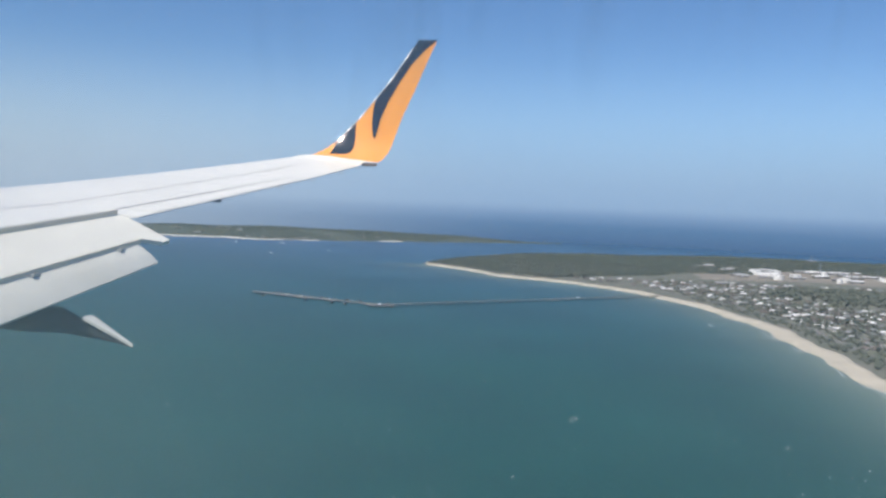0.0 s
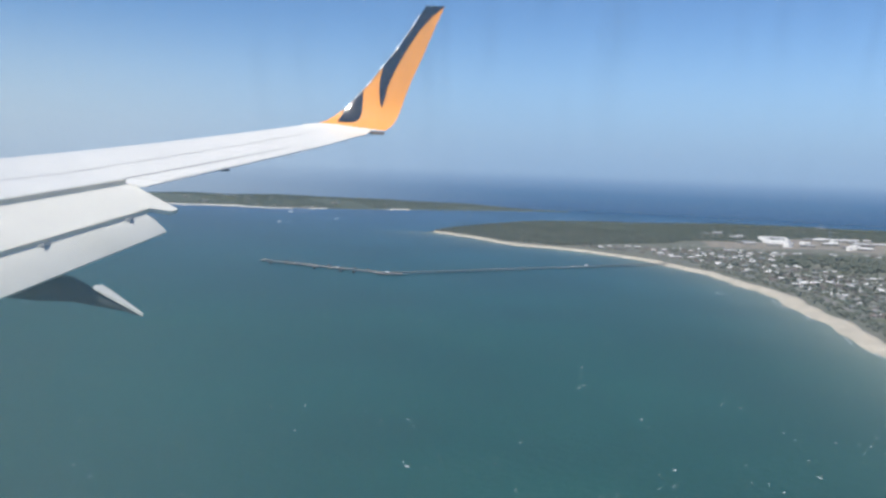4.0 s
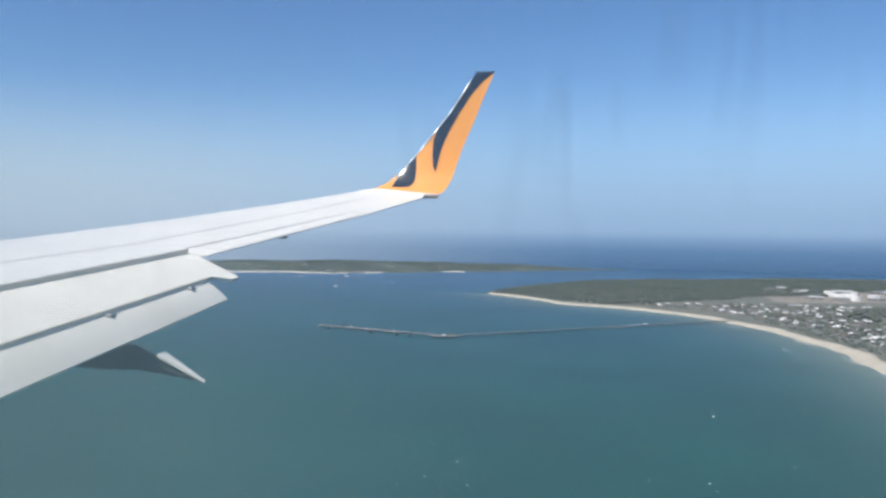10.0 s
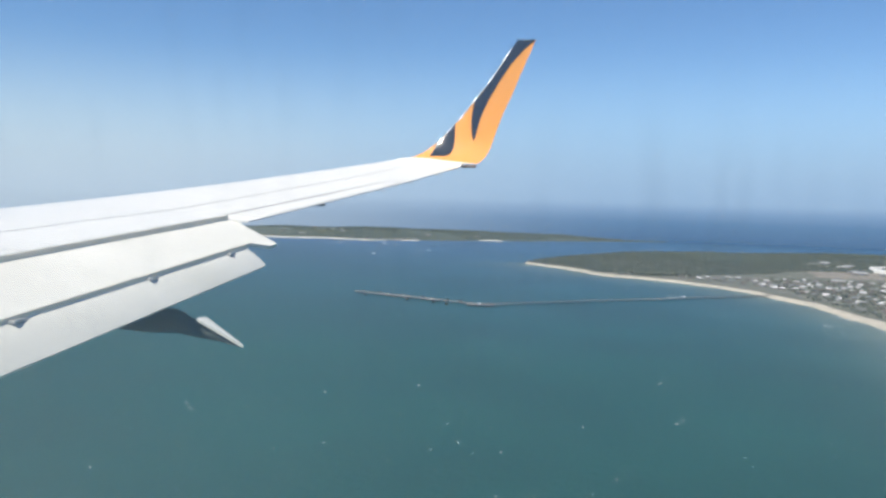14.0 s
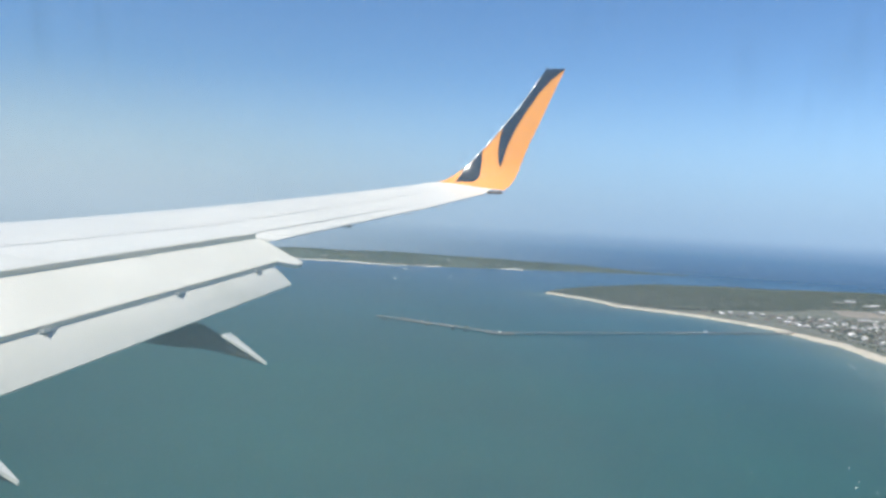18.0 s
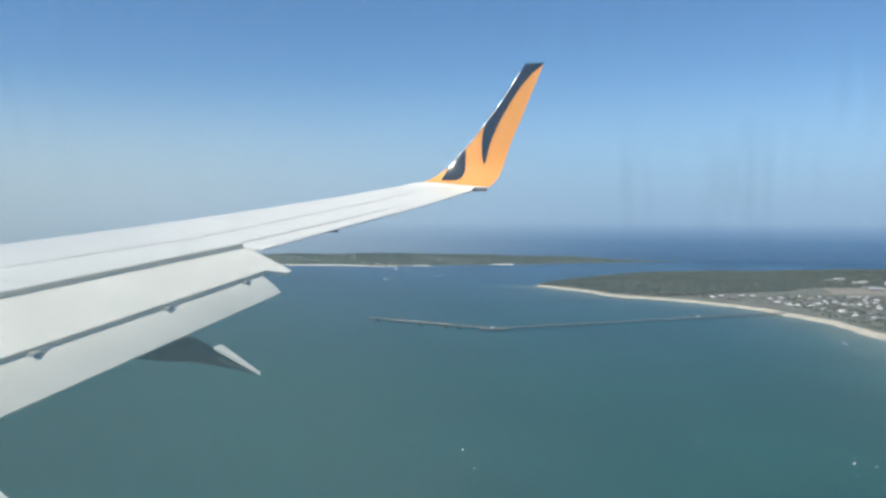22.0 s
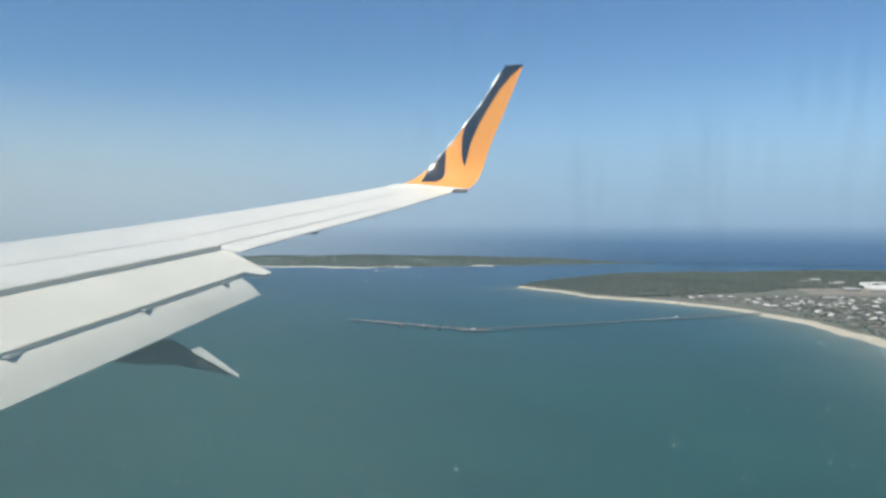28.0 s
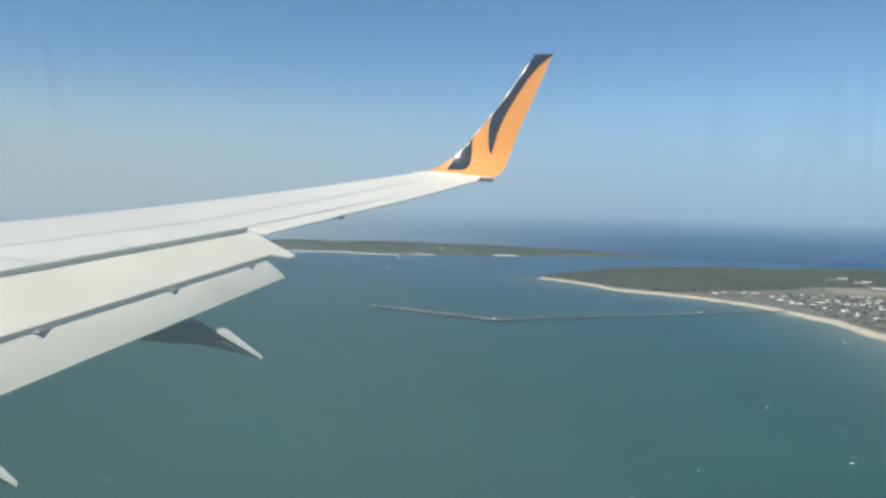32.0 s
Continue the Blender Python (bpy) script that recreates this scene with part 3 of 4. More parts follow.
for f in (0, 0.35, 0.65, 0.88):
    y = 16.98 + (17.17 - 16.98) * f
    k, r = Vector(crest(y)), Vector(trailing(min(y, 17.45)))
    lift = 0.06 * f * f
    k, r = k + Vector((0, 0, lift)), r + Vector((0, 0, lift))
    c = r.x - k.x
    fs = (0, 0.02, 0.06, 0.15, 0.3, 0.5, 0.7, 0.88, 1.0)
    up = [tuple(k.lerp(r, g) + Vector((-0.10 * c * (1 - g) ** 6, 0, 0.016 * c * 4 * g * (1 - g) - 0.04 * c * (1 - g) ** 8))) for g in fs]
    lo = [tuple(k.lerp(r, g) + Vector((-0.10 * c * (1 - g) ** 6, 0, -0.10 * c * (1 - g) * min(1, g * 12) - 0.03))) for g in fs[-2:0:-1]]
    blend.append(up + lo)
part("wing_tip", loft("wing_tip", blend + [wl_ring(2.50)], WHITE), airplane, "white curved wing tip")
winglet = part("winglet", loft("winglet", [wl_ring(z) for z in zs], ORANGE), airplane, "orange upturned winglet")


def stripe(name, rows, label):
    """A painted band on the winglet's inner face: rows of height, front and rear."""
    V, F = [], []
    n = 6
    fine = []
    for i in range(len(rows) - 1):
        for k in range(5):
            fine.append(lerp(rows[i], rows[i + 1], k / 5))
    fine.append(rows[-1])
    for z, a, b in fine:
        for j in range(n + 1):
            zn = z
            for _ in range(5):
                la, tb = wl_le(zn), wl_te(zn)
                x = min(max(a + (b - a) * j / n, la), tb)
                f = (x - la) / (tb - la)
                zn = z + wl_drop(zn, f)
            V.append((x, wl_y(zn) - (tb - la) * wl_half(f) - 0.006, z + 0.003))
    for i in range(len(fine) - 1):
        for j in range(n):
            F.append((i * (n + 1) + j, i * (n + 1) + j + 1, (i + 1) * (n + 1) + j + 1, (i + 1) * (n + 1) + j))
    me = mesh_of(name, V, F, BLACK)
    me.shade_smooth()
    return part(name, me, winglet, label)


stripe("stripe", [(4.80, 10.58, 10.94), (4.62, 10.46, 10.72), (4.35, 10.30, 10.49), (4.0, 10.07, 10.27), (3.65, 9.81, 10.08), (3.46, 9.77, 10.0),
                  (3.28, 9.755, 9.93), (3.08, 9.765, 9.885), (2.93, 9.79, 9.853), (2.85, 9.825, 9.830)], "black curved stripe")
stripe("stripe", [(3.19, 9.42, 9.44), (2.93, 9.23, 9.452), (2.81, 9.105, 9.452), (2.70, 9.075, 9.45), (2.62, 9.04, 9.425), (2.57, 9.02, 9.38), (2.535, 9.0, 9.30)], "black stripe at the root")


cap = [(10.52, 4.70), (10.60, 4.815), (10.96, 4.825), (10.93, 4.80)]
V = [(x, wl_y(z) + s * 0.018, z) for s in (-1, 1) for x, z in cap]
part("tip_cap", mesh_of("tip_cap", V, [(0, 1, 2, 3), (4, 7, 6, 5), (0, 4, 5, 1), (1, 5, 6, 2), (2, 6, 7, 3), (3, 7, 4, 0)], BLACK), winglet)
# leading edge of the winglet: a dull metal strip, with short bright pieces added as sun glints
EDGE = material("edge_glint", (0.92, 0.92, 0.92), 0.30, 1.0, spread=0.05, scale=6, bump=0.9)
STRIP = material("dull_edge", (0.46, 0.45, 0.44), 0.62, 0.3, spread=0.2, scale=9)


def edge_strip(name, z0, z1, deep, wide, mat, label):
    V, F = [], []
    n = max(2, int((z1 - z0) / 0.12))
    for i in range(n + 1):
        z = z0 + (z1 - z0) * i / n
        a, y = wl_le(z), wl_y(z)
        for k in range(7):
            t = math.pi * (0.5 + k / 6)
            V.append((a + 0.016 + deep * math.cos(t), y + wide * math.sin(t), z))
    for i in range(n):
        F += [(i * 7 + j, i * 7 + j + 1, i * 7 + 8 + j, i * 7 + 7 + j) for j in range(6)]
    part(name, mesh_of(name, V, F, mat), winglet, label)


edge_strip("leading_edge", 2.75, 4.66, 0.026, 0.022, STRIP, "dull metal leading edge")
for z0, z1 in ((3.02, 3.10), (3.27, 3.36), (3.58, 3.70), (3.98, 4.12), (4.42, 4.62)):
    edge_strip("edge_glint", z0, z1, 0.034, 0.025, EDGE, "bright metal piece added for a sun glint")
me = bevel_box("tip_light", (-0.10, 0.08, -0.03, 0.03, -0.02, 0.03), METAL, 0.012)
part("tip_light", me, winglet).location = (10.66, wl_y(4.81), 4.815)
# rear position light housing under the root of the winglet
me = bevel_box("tail_light", (-0.22, 0.10, -0.05, 0.05, -0.075, -0.015), FAIR, 0.02)
part("tail_light", me, winglet, "brown tip light housing").location = (9.84, 17.20, 2.395)

# fuselage round the seat, with the window that the camera looks through
FR, FZ = 1.80, 1.30
win_x, win_z, half_w, half_h = 12.575, 1.66, 0.14, 0.19


def hull(radius, name):
    angles = [radians(a) for a in range(-180, 181, 6)]
    a0, a1 = math.asin((win_z - half_h - FZ) / FR), math.asin((win_z + half_h - FZ) / FR)
    angles = sorted([a for a in angles if not (a0 - 0.02 < a < a1 + 0.02)] + [a0, (a0 + a1) / 2, a1])
    xs = [-6, -2, 2, 6, 10, win_x - half_w, win_x + half_w, 15, 19, 23]
    V = [(x, radius * math.cos(a), FZ + radius * math.sin(a)) for x in xs for a in angles]
    n = len(angles)
    F = []
    for i in range(len(xs) - 1):
        for j in range(n - 1):
            if i == 5 and a0 - 1e-6 <= angles[j] and angles[j + 1] <= a1 + 1e-6:
                continue
            F.append((i * n + j, i * n + j + 1, (i + 1) * n + j + 1, (i + 1) * n + j))
    for e in (0, len(xs) - 1):
        F.append(tuple(e * n + j for j in range(n - 1)))
    me = mesh_of(name, V, F, SKIN)
    me.shade_smooth()
    me.set_sharp_from_angle(angle=radians(30))
    return me


fuselage = part("fuselage", hull(FR, "fuselage"), airplane, "white airliner fuselage")
part("cabin_lining", hull(FR - 0.05, "cabin_lining"), airplane)


def pane_material():
    """Scratched, dusty acrylic: clear, with vertical streaks and a veil that scatters the daylight from outside. The
    haze of the air is put into the veil too.
    """
    m = bpy.data.materials.new("hazy_window")
    m.use_nodes = True
    n, l = m.node_tree.nodes, m.node_tree.links
    n.remove(n["Principled BSDF"])
    tc = n.new("ShaderNodeTexCoord")
    grow = n.new("ShaderNodeMapping")
    grow.inputs["Scale"].default_value = (260, 1, 42)
    l.new(tc.outputs["Object"], grow.inputs["Vector"])
    streak = n.new("ShaderNodeTexNoise")
    streak.inputs["Scale"].default_value, streak.inputs["Detail"].default_value = 1.0, 1
    l.new(grow.outputs[0], streak.inputs["Vector"])
    band = n.new("ShaderNodeMapRange")
    band.inputs["From Min"].default_value, band.inputs["From Max"].default_value = 0.52, 0.78
    band.inputs["To Min"].default_value, band.inputs["To Max"].default_value = 0.0, 0.09
    l.new(streak.outputs["Fac"], band.inputs["Value"])
    split = n.new("ShaderNodeSeparateXYZ")
    l.new(tc.outputs["Object"], split.inputs[0])
    field = n.new("ShaderNodeTexNoise")
    field.inputs["Scale"].default_value, field.inputs["Detail"].default_value = 30.0, 2
    l.new(tc.outputs["Object"], field.inputs["Vector"])
    where = n.new("ShaderNodeMapRange")
    where.inputs["From Min"].default_value, where.inputs["From Max"].default_value = 0.45, 0.65
    l.new(field.outputs["Fac"], where.inputs["Value"])
    above = n.new("ShaderNodeMapRange")
    above.inputs["From Min"].default_value, above.inputs["From Max"].default_value = -0.012, 0.004
    l.new(split.outputs["Z"], above.inputs["Value"])
    upper = n.new("ShaderNodeMath")
    upper.operation = "MULTIPLY"
    l.new(where.outputs["Result"], upper.inputs[0])
    l.new(above.outputs["Result"], upper.inputs[1])
    spots_ = n.new("ShaderNodeMath")
    spots_.operation = "MULTIPLY"
    l.new(band.outputs["Result"], spots_.inputs[0])
    l.new(upper.outputs[0], spots_.inputs[1])
    sep = n.new("ShaderNodeSeparateXYZ")
    l.new(tc.outputs["Object"], sep.inputs[0])
    # film denser and warmer towards the low front
    low = n.new("ShaderNodeMapRange")
    low.interpolation_type = "SMOOTHSTEP"
    low.inputs["From Min"].default_value, low.inputs["From Max"].default_value = 0.05, -0.09
    low.inputs["To Min"].default_value, low.inputs["To Max"].default_value = 0.04, 1.0
    l.new(sep.outputs["Z"], low.inputs["Value"])
    fore = n.new("ShaderNodeMapRange")
    fore.interpolation_type = "SMOOTHSTEP"
    fore.inputs["From Min"].default_value, fore.inputs["From Max"].default_value = 0.08, -0.13
    fore.inputs["To Min"].default_value, fore.inputs["To Max"].default_value = 0.0, 0.60
    l.new(sep.outputs["X"], fore.inputs["Value"])
    film_ = n.new("ShaderNodeMath")
    film_.operation = "MULTIPLY"
    l.new(low.outputs["Result"], film_.inputs[0])
    l.new(fore.outputs["Result"], film_.inputs[1])
    both = n.new("ShaderNodeMath")
    both.operation = "ADD"
    l.new(film_.outputs[0], both.inputs[0])
    l.new(spots_.outputs[0], both.inputs[1])
    # even veil over the whole pane, which also stands in for air haze
    total = n.new("ShaderNodeMath")
    total.operation = "ADD"
    total.inputs[1].default_value = 0.078
    l.new(both.outputs[0], total.inputs[0])
    clear = n.new("ShaderNodeBsdfTransparent")
    dust_haze = n.new("ShaderNodeBsdfTranslucent")
    veil_tint = n.new("ShaderNodeMix")
    veil_tint.data_type = "RGBA"
    veil_tint.inputs["A"].default_value, veil_tint.inputs["B"].default_value = (0.99, 0.94, 0.83, 1), (1.0, 0.92, 0.70, 1)
    thick = n.new("ShaderNodeMapRange")
    thick.inputs["From Max"].default_value = 0.15
    l.new(film_.outputs[0], thick.inputs["Value"])
    l.new(thick.outputs["Result"], veil_tint.inputs["Factor"])
    l.new(veil_tint.outputs["Result"], dust_haze.inputs["Color"])
    mix = n.new("ShaderNodeMixShader")
    most = n.new("ShaderNodeMath")
    most.operation = "MINIMUM"
    most.inputs[1].default_value = 0.235
    l.new(total.outputs[0], most.inputs[0])
    l.new(most.outputs[0], mix.inputs["Fac"])
    l.new(clear.outputs[0], mix.inputs[1])
    l.new(dust_haze.outputs[0], mix.inputs[2])
    l.new(mix.outputs[0], n["Material Output"].inputs["Surface"])
    return m


pane_y = math.sqrt((FR - 0.02) ** 2 - (win_z - FZ) ** 2)
# an outer and an inner pane, each one face, wider than the opening and held between skin and lining
pane_mesh = mesh_of("window_pane", [(-2.0, 0, -half_h - 0.05), (2.0, 0, -half_h - 0.05), (0, 0, half_h + 0.05)], [(0, 1, 2)], pane_material())
lean = math.asin((win_z - FZ) / FR)
for inward in (0.0, 0.017):
    pane = part("window_pane", pane_mesh, fuselage, "scratched and dusty cabin window pane with air haze put into its veil")
    pane.matrix_local = pose(win_x, pane_y - inward * math.cos(lean), win_z - inward * math.sin(lean), math.degrees(lean))


# ---- far headland across the bay mouth ----
HEAD = [(-3000, 3560), (-2300, 3700), (-1700, 3800), (-1450, 3850), (-1250, 3830), (-1120, 3860), (-900, 4020), (-600, 4230), (-300, 4440), (-40, 4640), (230, 4785)]
HX, HY = [p[0] for p in HEAD], [p[1] for p in HEAD]


def head_rise(x, y):
    front = y - np.interp(x, HX, HY) - 14 * np.sin(x / 61.0) - 9 * np.sin(x / 23.0)
    tip = step01((250 - x) / 900)
    z = -3 + 5 * step01((front + 25) / 40) + (6 + 20 * tip) * step01((front - 30) / 420)
    z = z + step01((front - 60) / 200) * (4 * np.sin(x / 310.0) + 2 * np.sin(x / 95.0 + y / 160.0)) * tip
    return np.where(x > 235, -6, z)


hx, hy = np.arange(-3000, 270, 22.0), np.arange(3500, 4861, 22.0)
XX, YY = np.meshgrid(hx[:-1] + 11, hy[:-1] + 11)
inside = (np.hypot(XX - SEAT.x, YY - SEAT.y) < 4880) & (YY > np.interp(XX, HX, HY) - 60)
tagged(new("ground", sheet("ground", hx, hy, head_rise, HEATH, inside)), "low wooded headland across the bay mouth", "headland", kind="structure")


def head_beach(x0, x1, wide):
    V, F = [], []
    n = max(6, int((x1 - x0) / 20))
    for i in range(n + 1):
        x = x0 + (x1 - x0) * i / n
        y = float(np.interp(x, HX, HY)) + 14 * math.sin(x / 61.0) + 9 * math.sin(x / 23.0)
        w = wide * min(1, 4 * min(i, n - i) / n + 0.15)
        for f, h in ((-0.3, -0.4), (0.1, 0.8), (0.6, 1.9), (1.0, 2.8), (1.1, 1.0)):
            V.append((x, y - 14 + w * f, h))
    F = [(i * 5 + j, i * 5 + j + 1, i * 5 + j + 6, i * 5 + j + 5) for i in range(n) for j in range(4)]
    me = bpy.data.meshes.new("beach")
    me.from_pydata(V, [], F)
    me.materials.append(PALE_SAND)
    tagged(new("beach", me), "far strip of pale sand", "beach", kind="structure")


head_beach(-2300, -1130, 34)
head_beach(-1060, -985, 22)
head_beach(-720, -610, 30)


# ---- vegetation ----
def clump(rng, r):
    """A rough leafy clump: an octahedron split once and jolted."""
    base = [Vector(p) for p in ((1, 0, 0), (-1, 0, 0), (0, 1, 0), (0, -1, 0), (0, 0, 1), (0, 0, -1))]
    tri = [(0, 2, 4), (2, 1, 4), (1, 3, 4), (3, 0, 4), (2, 0, 5), (1, 2, 5), (3, 1, 5), (0, 3, 5)]
    V, mids, F = list(base), {}, []

    def mid(a, b):
        key = (min(a, b), max(a, b))
        if key not in mids:
            mids[key] = len(V)
            V.append((base[a] + base[b]).normalized())
        return mids[key]

    for a, b, c in tri:
        ab, bc, ca = mid(a, b), mid(b, c), mid(c, a)
        F += [(a, ab, ca), (ab, b, bc), (ca, bc, c), (ab, bc, ca)]
    return [tuple(v * (r * rng.uniform(0.65, 1.25))) for v in V], F


def tuft(rng):
    """A small rough crown of eight faces, for bush that is always far off."""
    V = [(1, 0, 0), (0, 1, 0), (-1, 0, 0), (0, -1, 0), (0, 0, 1), (0, 0, -1)]
    V = [tuple(c * rng.uniform(0.7, 1.25) + rng.uniform(-0.15, 0.15) for c in v) for v in V]
    return V, [(0, 1, 4), (1, 2, 4), (2, 3, 4), (3, 0, 4), (1, 0, 5), (2, 1, 5), (3, 2, 5), (0, 3, 5)]


def woods(name, spots, seed, label, sizes=(3.0, 6.5), mat=LEAF, small=False):
    """Many trees in one mesh: two or three clumps each over a short trunk."""
    rng = random.Random(seed)
    kinds = [tuft(rng) if small else clump(rng, 1.0) for _ in range(8)]
    V, F = [], []
    for x, y, z in spots:
        s = rng.uniform(*sizes)
        for k in range(rng.choice((2, 3))):
            cv, cf = rng.choice(kinds)
            q = s * (1.0 if k == 0 else rng.uniform(0.45, 0.8))
            dx, dy, dz = rng.uniform(-0.8, 0.8) * s * (k > 0), rng.uniform(-0.8, 0.8) * s * (k > 0), s * 0.7 + rng.uniform(-0.1, 0.5) * s
            o = len(V)
            V += [(x + dx + a * q, y + dy + b * q, z + dz + c * q * 0.75) for a, b, c in cv]
            F += [(o + i, o + j, o + l) for i, j, l in cf]
    me = bpy.data.meshes.new(name)
    me.from_pydata(V, [], F)
    me.materials.append(mat)
    tagged(new(name, me), label, "trees", kind="stuff")


rng = np.random.default_rng(5)
px, py = rng.uniform(-340, 2300, 42000), rng.uniform(700, 4000, 42000)
ok = wooded(px, py) & (back_distance(px, py) > 25) & (px - 70 < 0.55 * (py - 20) + 60)
ok &= rng.random(42000) < np.clip(2600.0 / py, 0.45, 1)
px, py = px[ok], py[ok]
pz = rise(px, py)
near = py < 2460
woods("bush", np.stack([px[near], py[near], pz[near]], 1).tolist(), 1, "dense grey-green eucalypt bush beside the suburb")
px, py = rng.uniform(-345, 2300, 90000), rng.uniform(2380, 4000, 90000)
ok = wooded(px, py) & (back_distance(px, py) > 20) & (py > 2460) & (px - 70 < 0.55 * (py - 20) + 60) & (shore_distance(px, py) > 9)
px, py = px[ok], py[ok]
woods("bush", np.stack([px, py, rise(px, py)], 1).tolist(), 2, "dense grey-green bush covering the cape", (1.5, 3.0), HEATH, True)
hx2, hy2 = rng.uniform(-2600, 60, 20000), rng.uniform(3650, 4800, 20000)
front = hy2 - np.interp(hx2, HX, HY)
ok = (front > 70) & (np.hypot(hx2 - SEAT.x, hy2 - SEAT.y) < 4860) & (np.sin(hx2 / 130.0) + np.sin(hy2 / 90.0 + hx2 / 200.0) > -1.0)
hx2, hy2 = hx2[ok], hy2[ok]
woods("bush", np.stack([hx2, hy2, head_rise(hx2, hy2)], 1).tolist(), 3, "grey-green heath and bush on the far headland", (1.4, 2.8), HEATH, True)


def tree_kind(seed, high):
    rng = random.Random(seed)
    ob = thing("tree", (0, 0, 0), "grey-green eucalypt with a loose crown among the houses", "tree", "suburban trees")
    prof = [(0.34, 0), (0.24, high * 0.2), (0.17, high * 0.45), (0.08, high * 0.7)]
    part("trunk", lathe("trunk", prof, BARK, 7), ob)
    for k in range(3):
        a = 2.1 * k + rng.random()
        limb = part("limb", lathe("limb", [(0.12, 0), (0.05, high * 0.35)], BARK, 5), ob)
        limb.matrix_local = pose(0, 0, high * 0.35, 35, 0, math.degrees(a))
    V, F = [], []
    for k in range(12):
        a, r = rng.uniform(0, 6.28), high * 0.28 * math.sqrt(rng.random())
        cv, cf = clump(rng, high * rng.uniform(0.09, 0.17))
        o = len(V)
        V += [(r * math.cos(a) + x, r * math.sin(a) + y, high * rng.uniform(0.5, 0.55) + high * 0.38 * rng.random() * 0 + high * (0.02 + 0.36 * (k % 6) / 6) + z) for x, y, z in cv]
        F += [(o + i, o + j, o + l) for i, j, l in cf]
    me = bpy.data.meshes.new("crown")
    me.from_pydata(V, [], F)
    me.materials.append(LEAF)
    part("crown", me, ob)
    return ob


# ---- streets ----
STREETS = [575, 680, 785, 890]
CROSS = [880, 1240, 1600, 1890]


def road_strip(points, wide, label, lift=0.35, mat=ASPHALT):
    pts = np.array(points, float)
    s = np.concatenate([[0], np.cumsum(np.hypot(*np.diff(pts, axis=0).T))])
    u = np.linspace(0, s[-1], max(2, int(s[-1] / 25)))
    p = np.stack([np.interp(u, s, pts[:, 0]), np.interp(u, s, pts[:, 1])], 1)
    t = np.gradient(p, axis=0)
    t /= np.linalg.norm(t, axis=1)[:, None]
    nrm = np.stack([t[:, 1], -t[:, 0]], 1)
    V, F = [], []
    for a, b in zip(p, nrm):
        z = float(rise(a[0], a[1])) + lift
        for o in (-wide / 2, wide / 2):
            V.append((a[0] + b[0] * o, a[1] + b[1] * o, z))
            V.append((a[0] + b[0] * o, a[1] + b[1] * o, z - 0.6))
    for i in range(len(p) - 1):
        a = i * 4
        F += [(a, a + 2, a + 6, a + 4), (a, a + 4, a + 5, a + 1), (a + 2, a + 3, a + 7, a + 6)]
    me = bpy.data.meshes.new("road")
    me.from_pydata(V, [], F)
    me.materials.append(mat)
    tagged(new("road", me), label, "road", kind="structure")


for x in STREETS:
    road_strip([(x, 620), (x + 4, 1200), (x - 6, 1930)], 9, "straight grey suburban street")
for y in CROSS:
    road_strip([(470, y), (900, y + 12)], 8, "grey cross street", 0.42)
shore_road = [(COAST[i] + INLAND[i] * 82).tolist() for i in range(6, len(COAST), 6) if COAST[i][1] < 2190]
road_strip(shore_road, 10, "grey road behind the beach", 0.5)
road_strip([(640, 1925), (600, 2060), (560, 2300), (640, 2560), (900, 2700), (1300, 2760)], 9, "winding grey road to the refinery", 0.5)


# ---- houses ----
def house_kind(index, long, deep, high, roof, hip, annex):
    words = ("pale metal", "grey", "terracotta tiled", "brown tiled")[roof]
    ob = thing("house", (0, 0, 0), "single-storey suburban house with a %s roof" % words, "house", "houses of the suburb")
    a, b = long / 2, deep / 2
    V, F = [], []
    add_box(V, F, -a, a, -b, b, -0.5, high)
    if annex:
        add_box(V, F, -a * 0.2, a * 0.75, b - 0.05, b + annex, -0.5, high - 0.3)
    part("wall", mesh_of("wall", V, F, WALLS), ob)
    e, r = 0.6, min(2.6, deep * 0.24)
    V = [(-a - e, -b - e, high), (a + e, -b - e, high), (a + e, b + e, high), (-a - e, b + e, high),
         (-a + (b * 0.8 if hip else -e), 0, high + r), (a - (b * 0.8 if hip else -e), 0, high + r)]
    V += [(x, y, z - 0.18) for x, y, z in V[:4]]
    F = [(0, 1, 5, 4), (2, 3, 4, 5), (1, 2, 5), (3, 0, 4), (0, 6, 7, 1), (1, 7, 8, 2), (2, 8, 9, 3), (3, 9, 6, 0), (6, 9, 8, 7)]
    part("roof", mesh_of("roof", V, F, ROOFS[roof]), ob)
    for x in (-a * 0.55, a * 0.45):
        part("window", box_mesh("window", (x - 0.9, x + 0.9, -b - 0.04, -b + 0.1, 0.9, 2.1), GLASS_DARK), ob)
    if annex:
        V, F = [], []
        add_box(V, F, -a * 0.2 - 0.4, a * 0.75 + 0.4, b - 0.1, b + annex + 0.5, high - 0.3, high - 0.12)
        part("annex_roof", mesh_of("annex_roof", V, F, ROOFS[(roof * 2) % 2]), ob)
    return ob


KINDS = [house_kind(0, 16, 8, 3.0, 0, False, 0), house_kind(1, 14, 9, 3.1, 1, True, 4), house_kind(2, 13, 9, 3.0, 1, True, 0),
         house_kind(3, 12, 9, 3.2, 2, True, 3.5), house_kind(4, 15, 8, 5.0, 1, False, 0), house_kind(5, 13, 8, 3.0, 3, False, 4), house_kind(6, 18, 7, 3.0, 0, False, 0),
         house_kind(7, 12, 9, 3.0, 3, True, 0), house_kind(8, 14, 8, 3.0, 2, False, 0)]
TREES = [tree_kind(11, 9), tree_kind(12, 11), tree_kind(13, 7.5)]
pick = random.Random(4)
used = {}


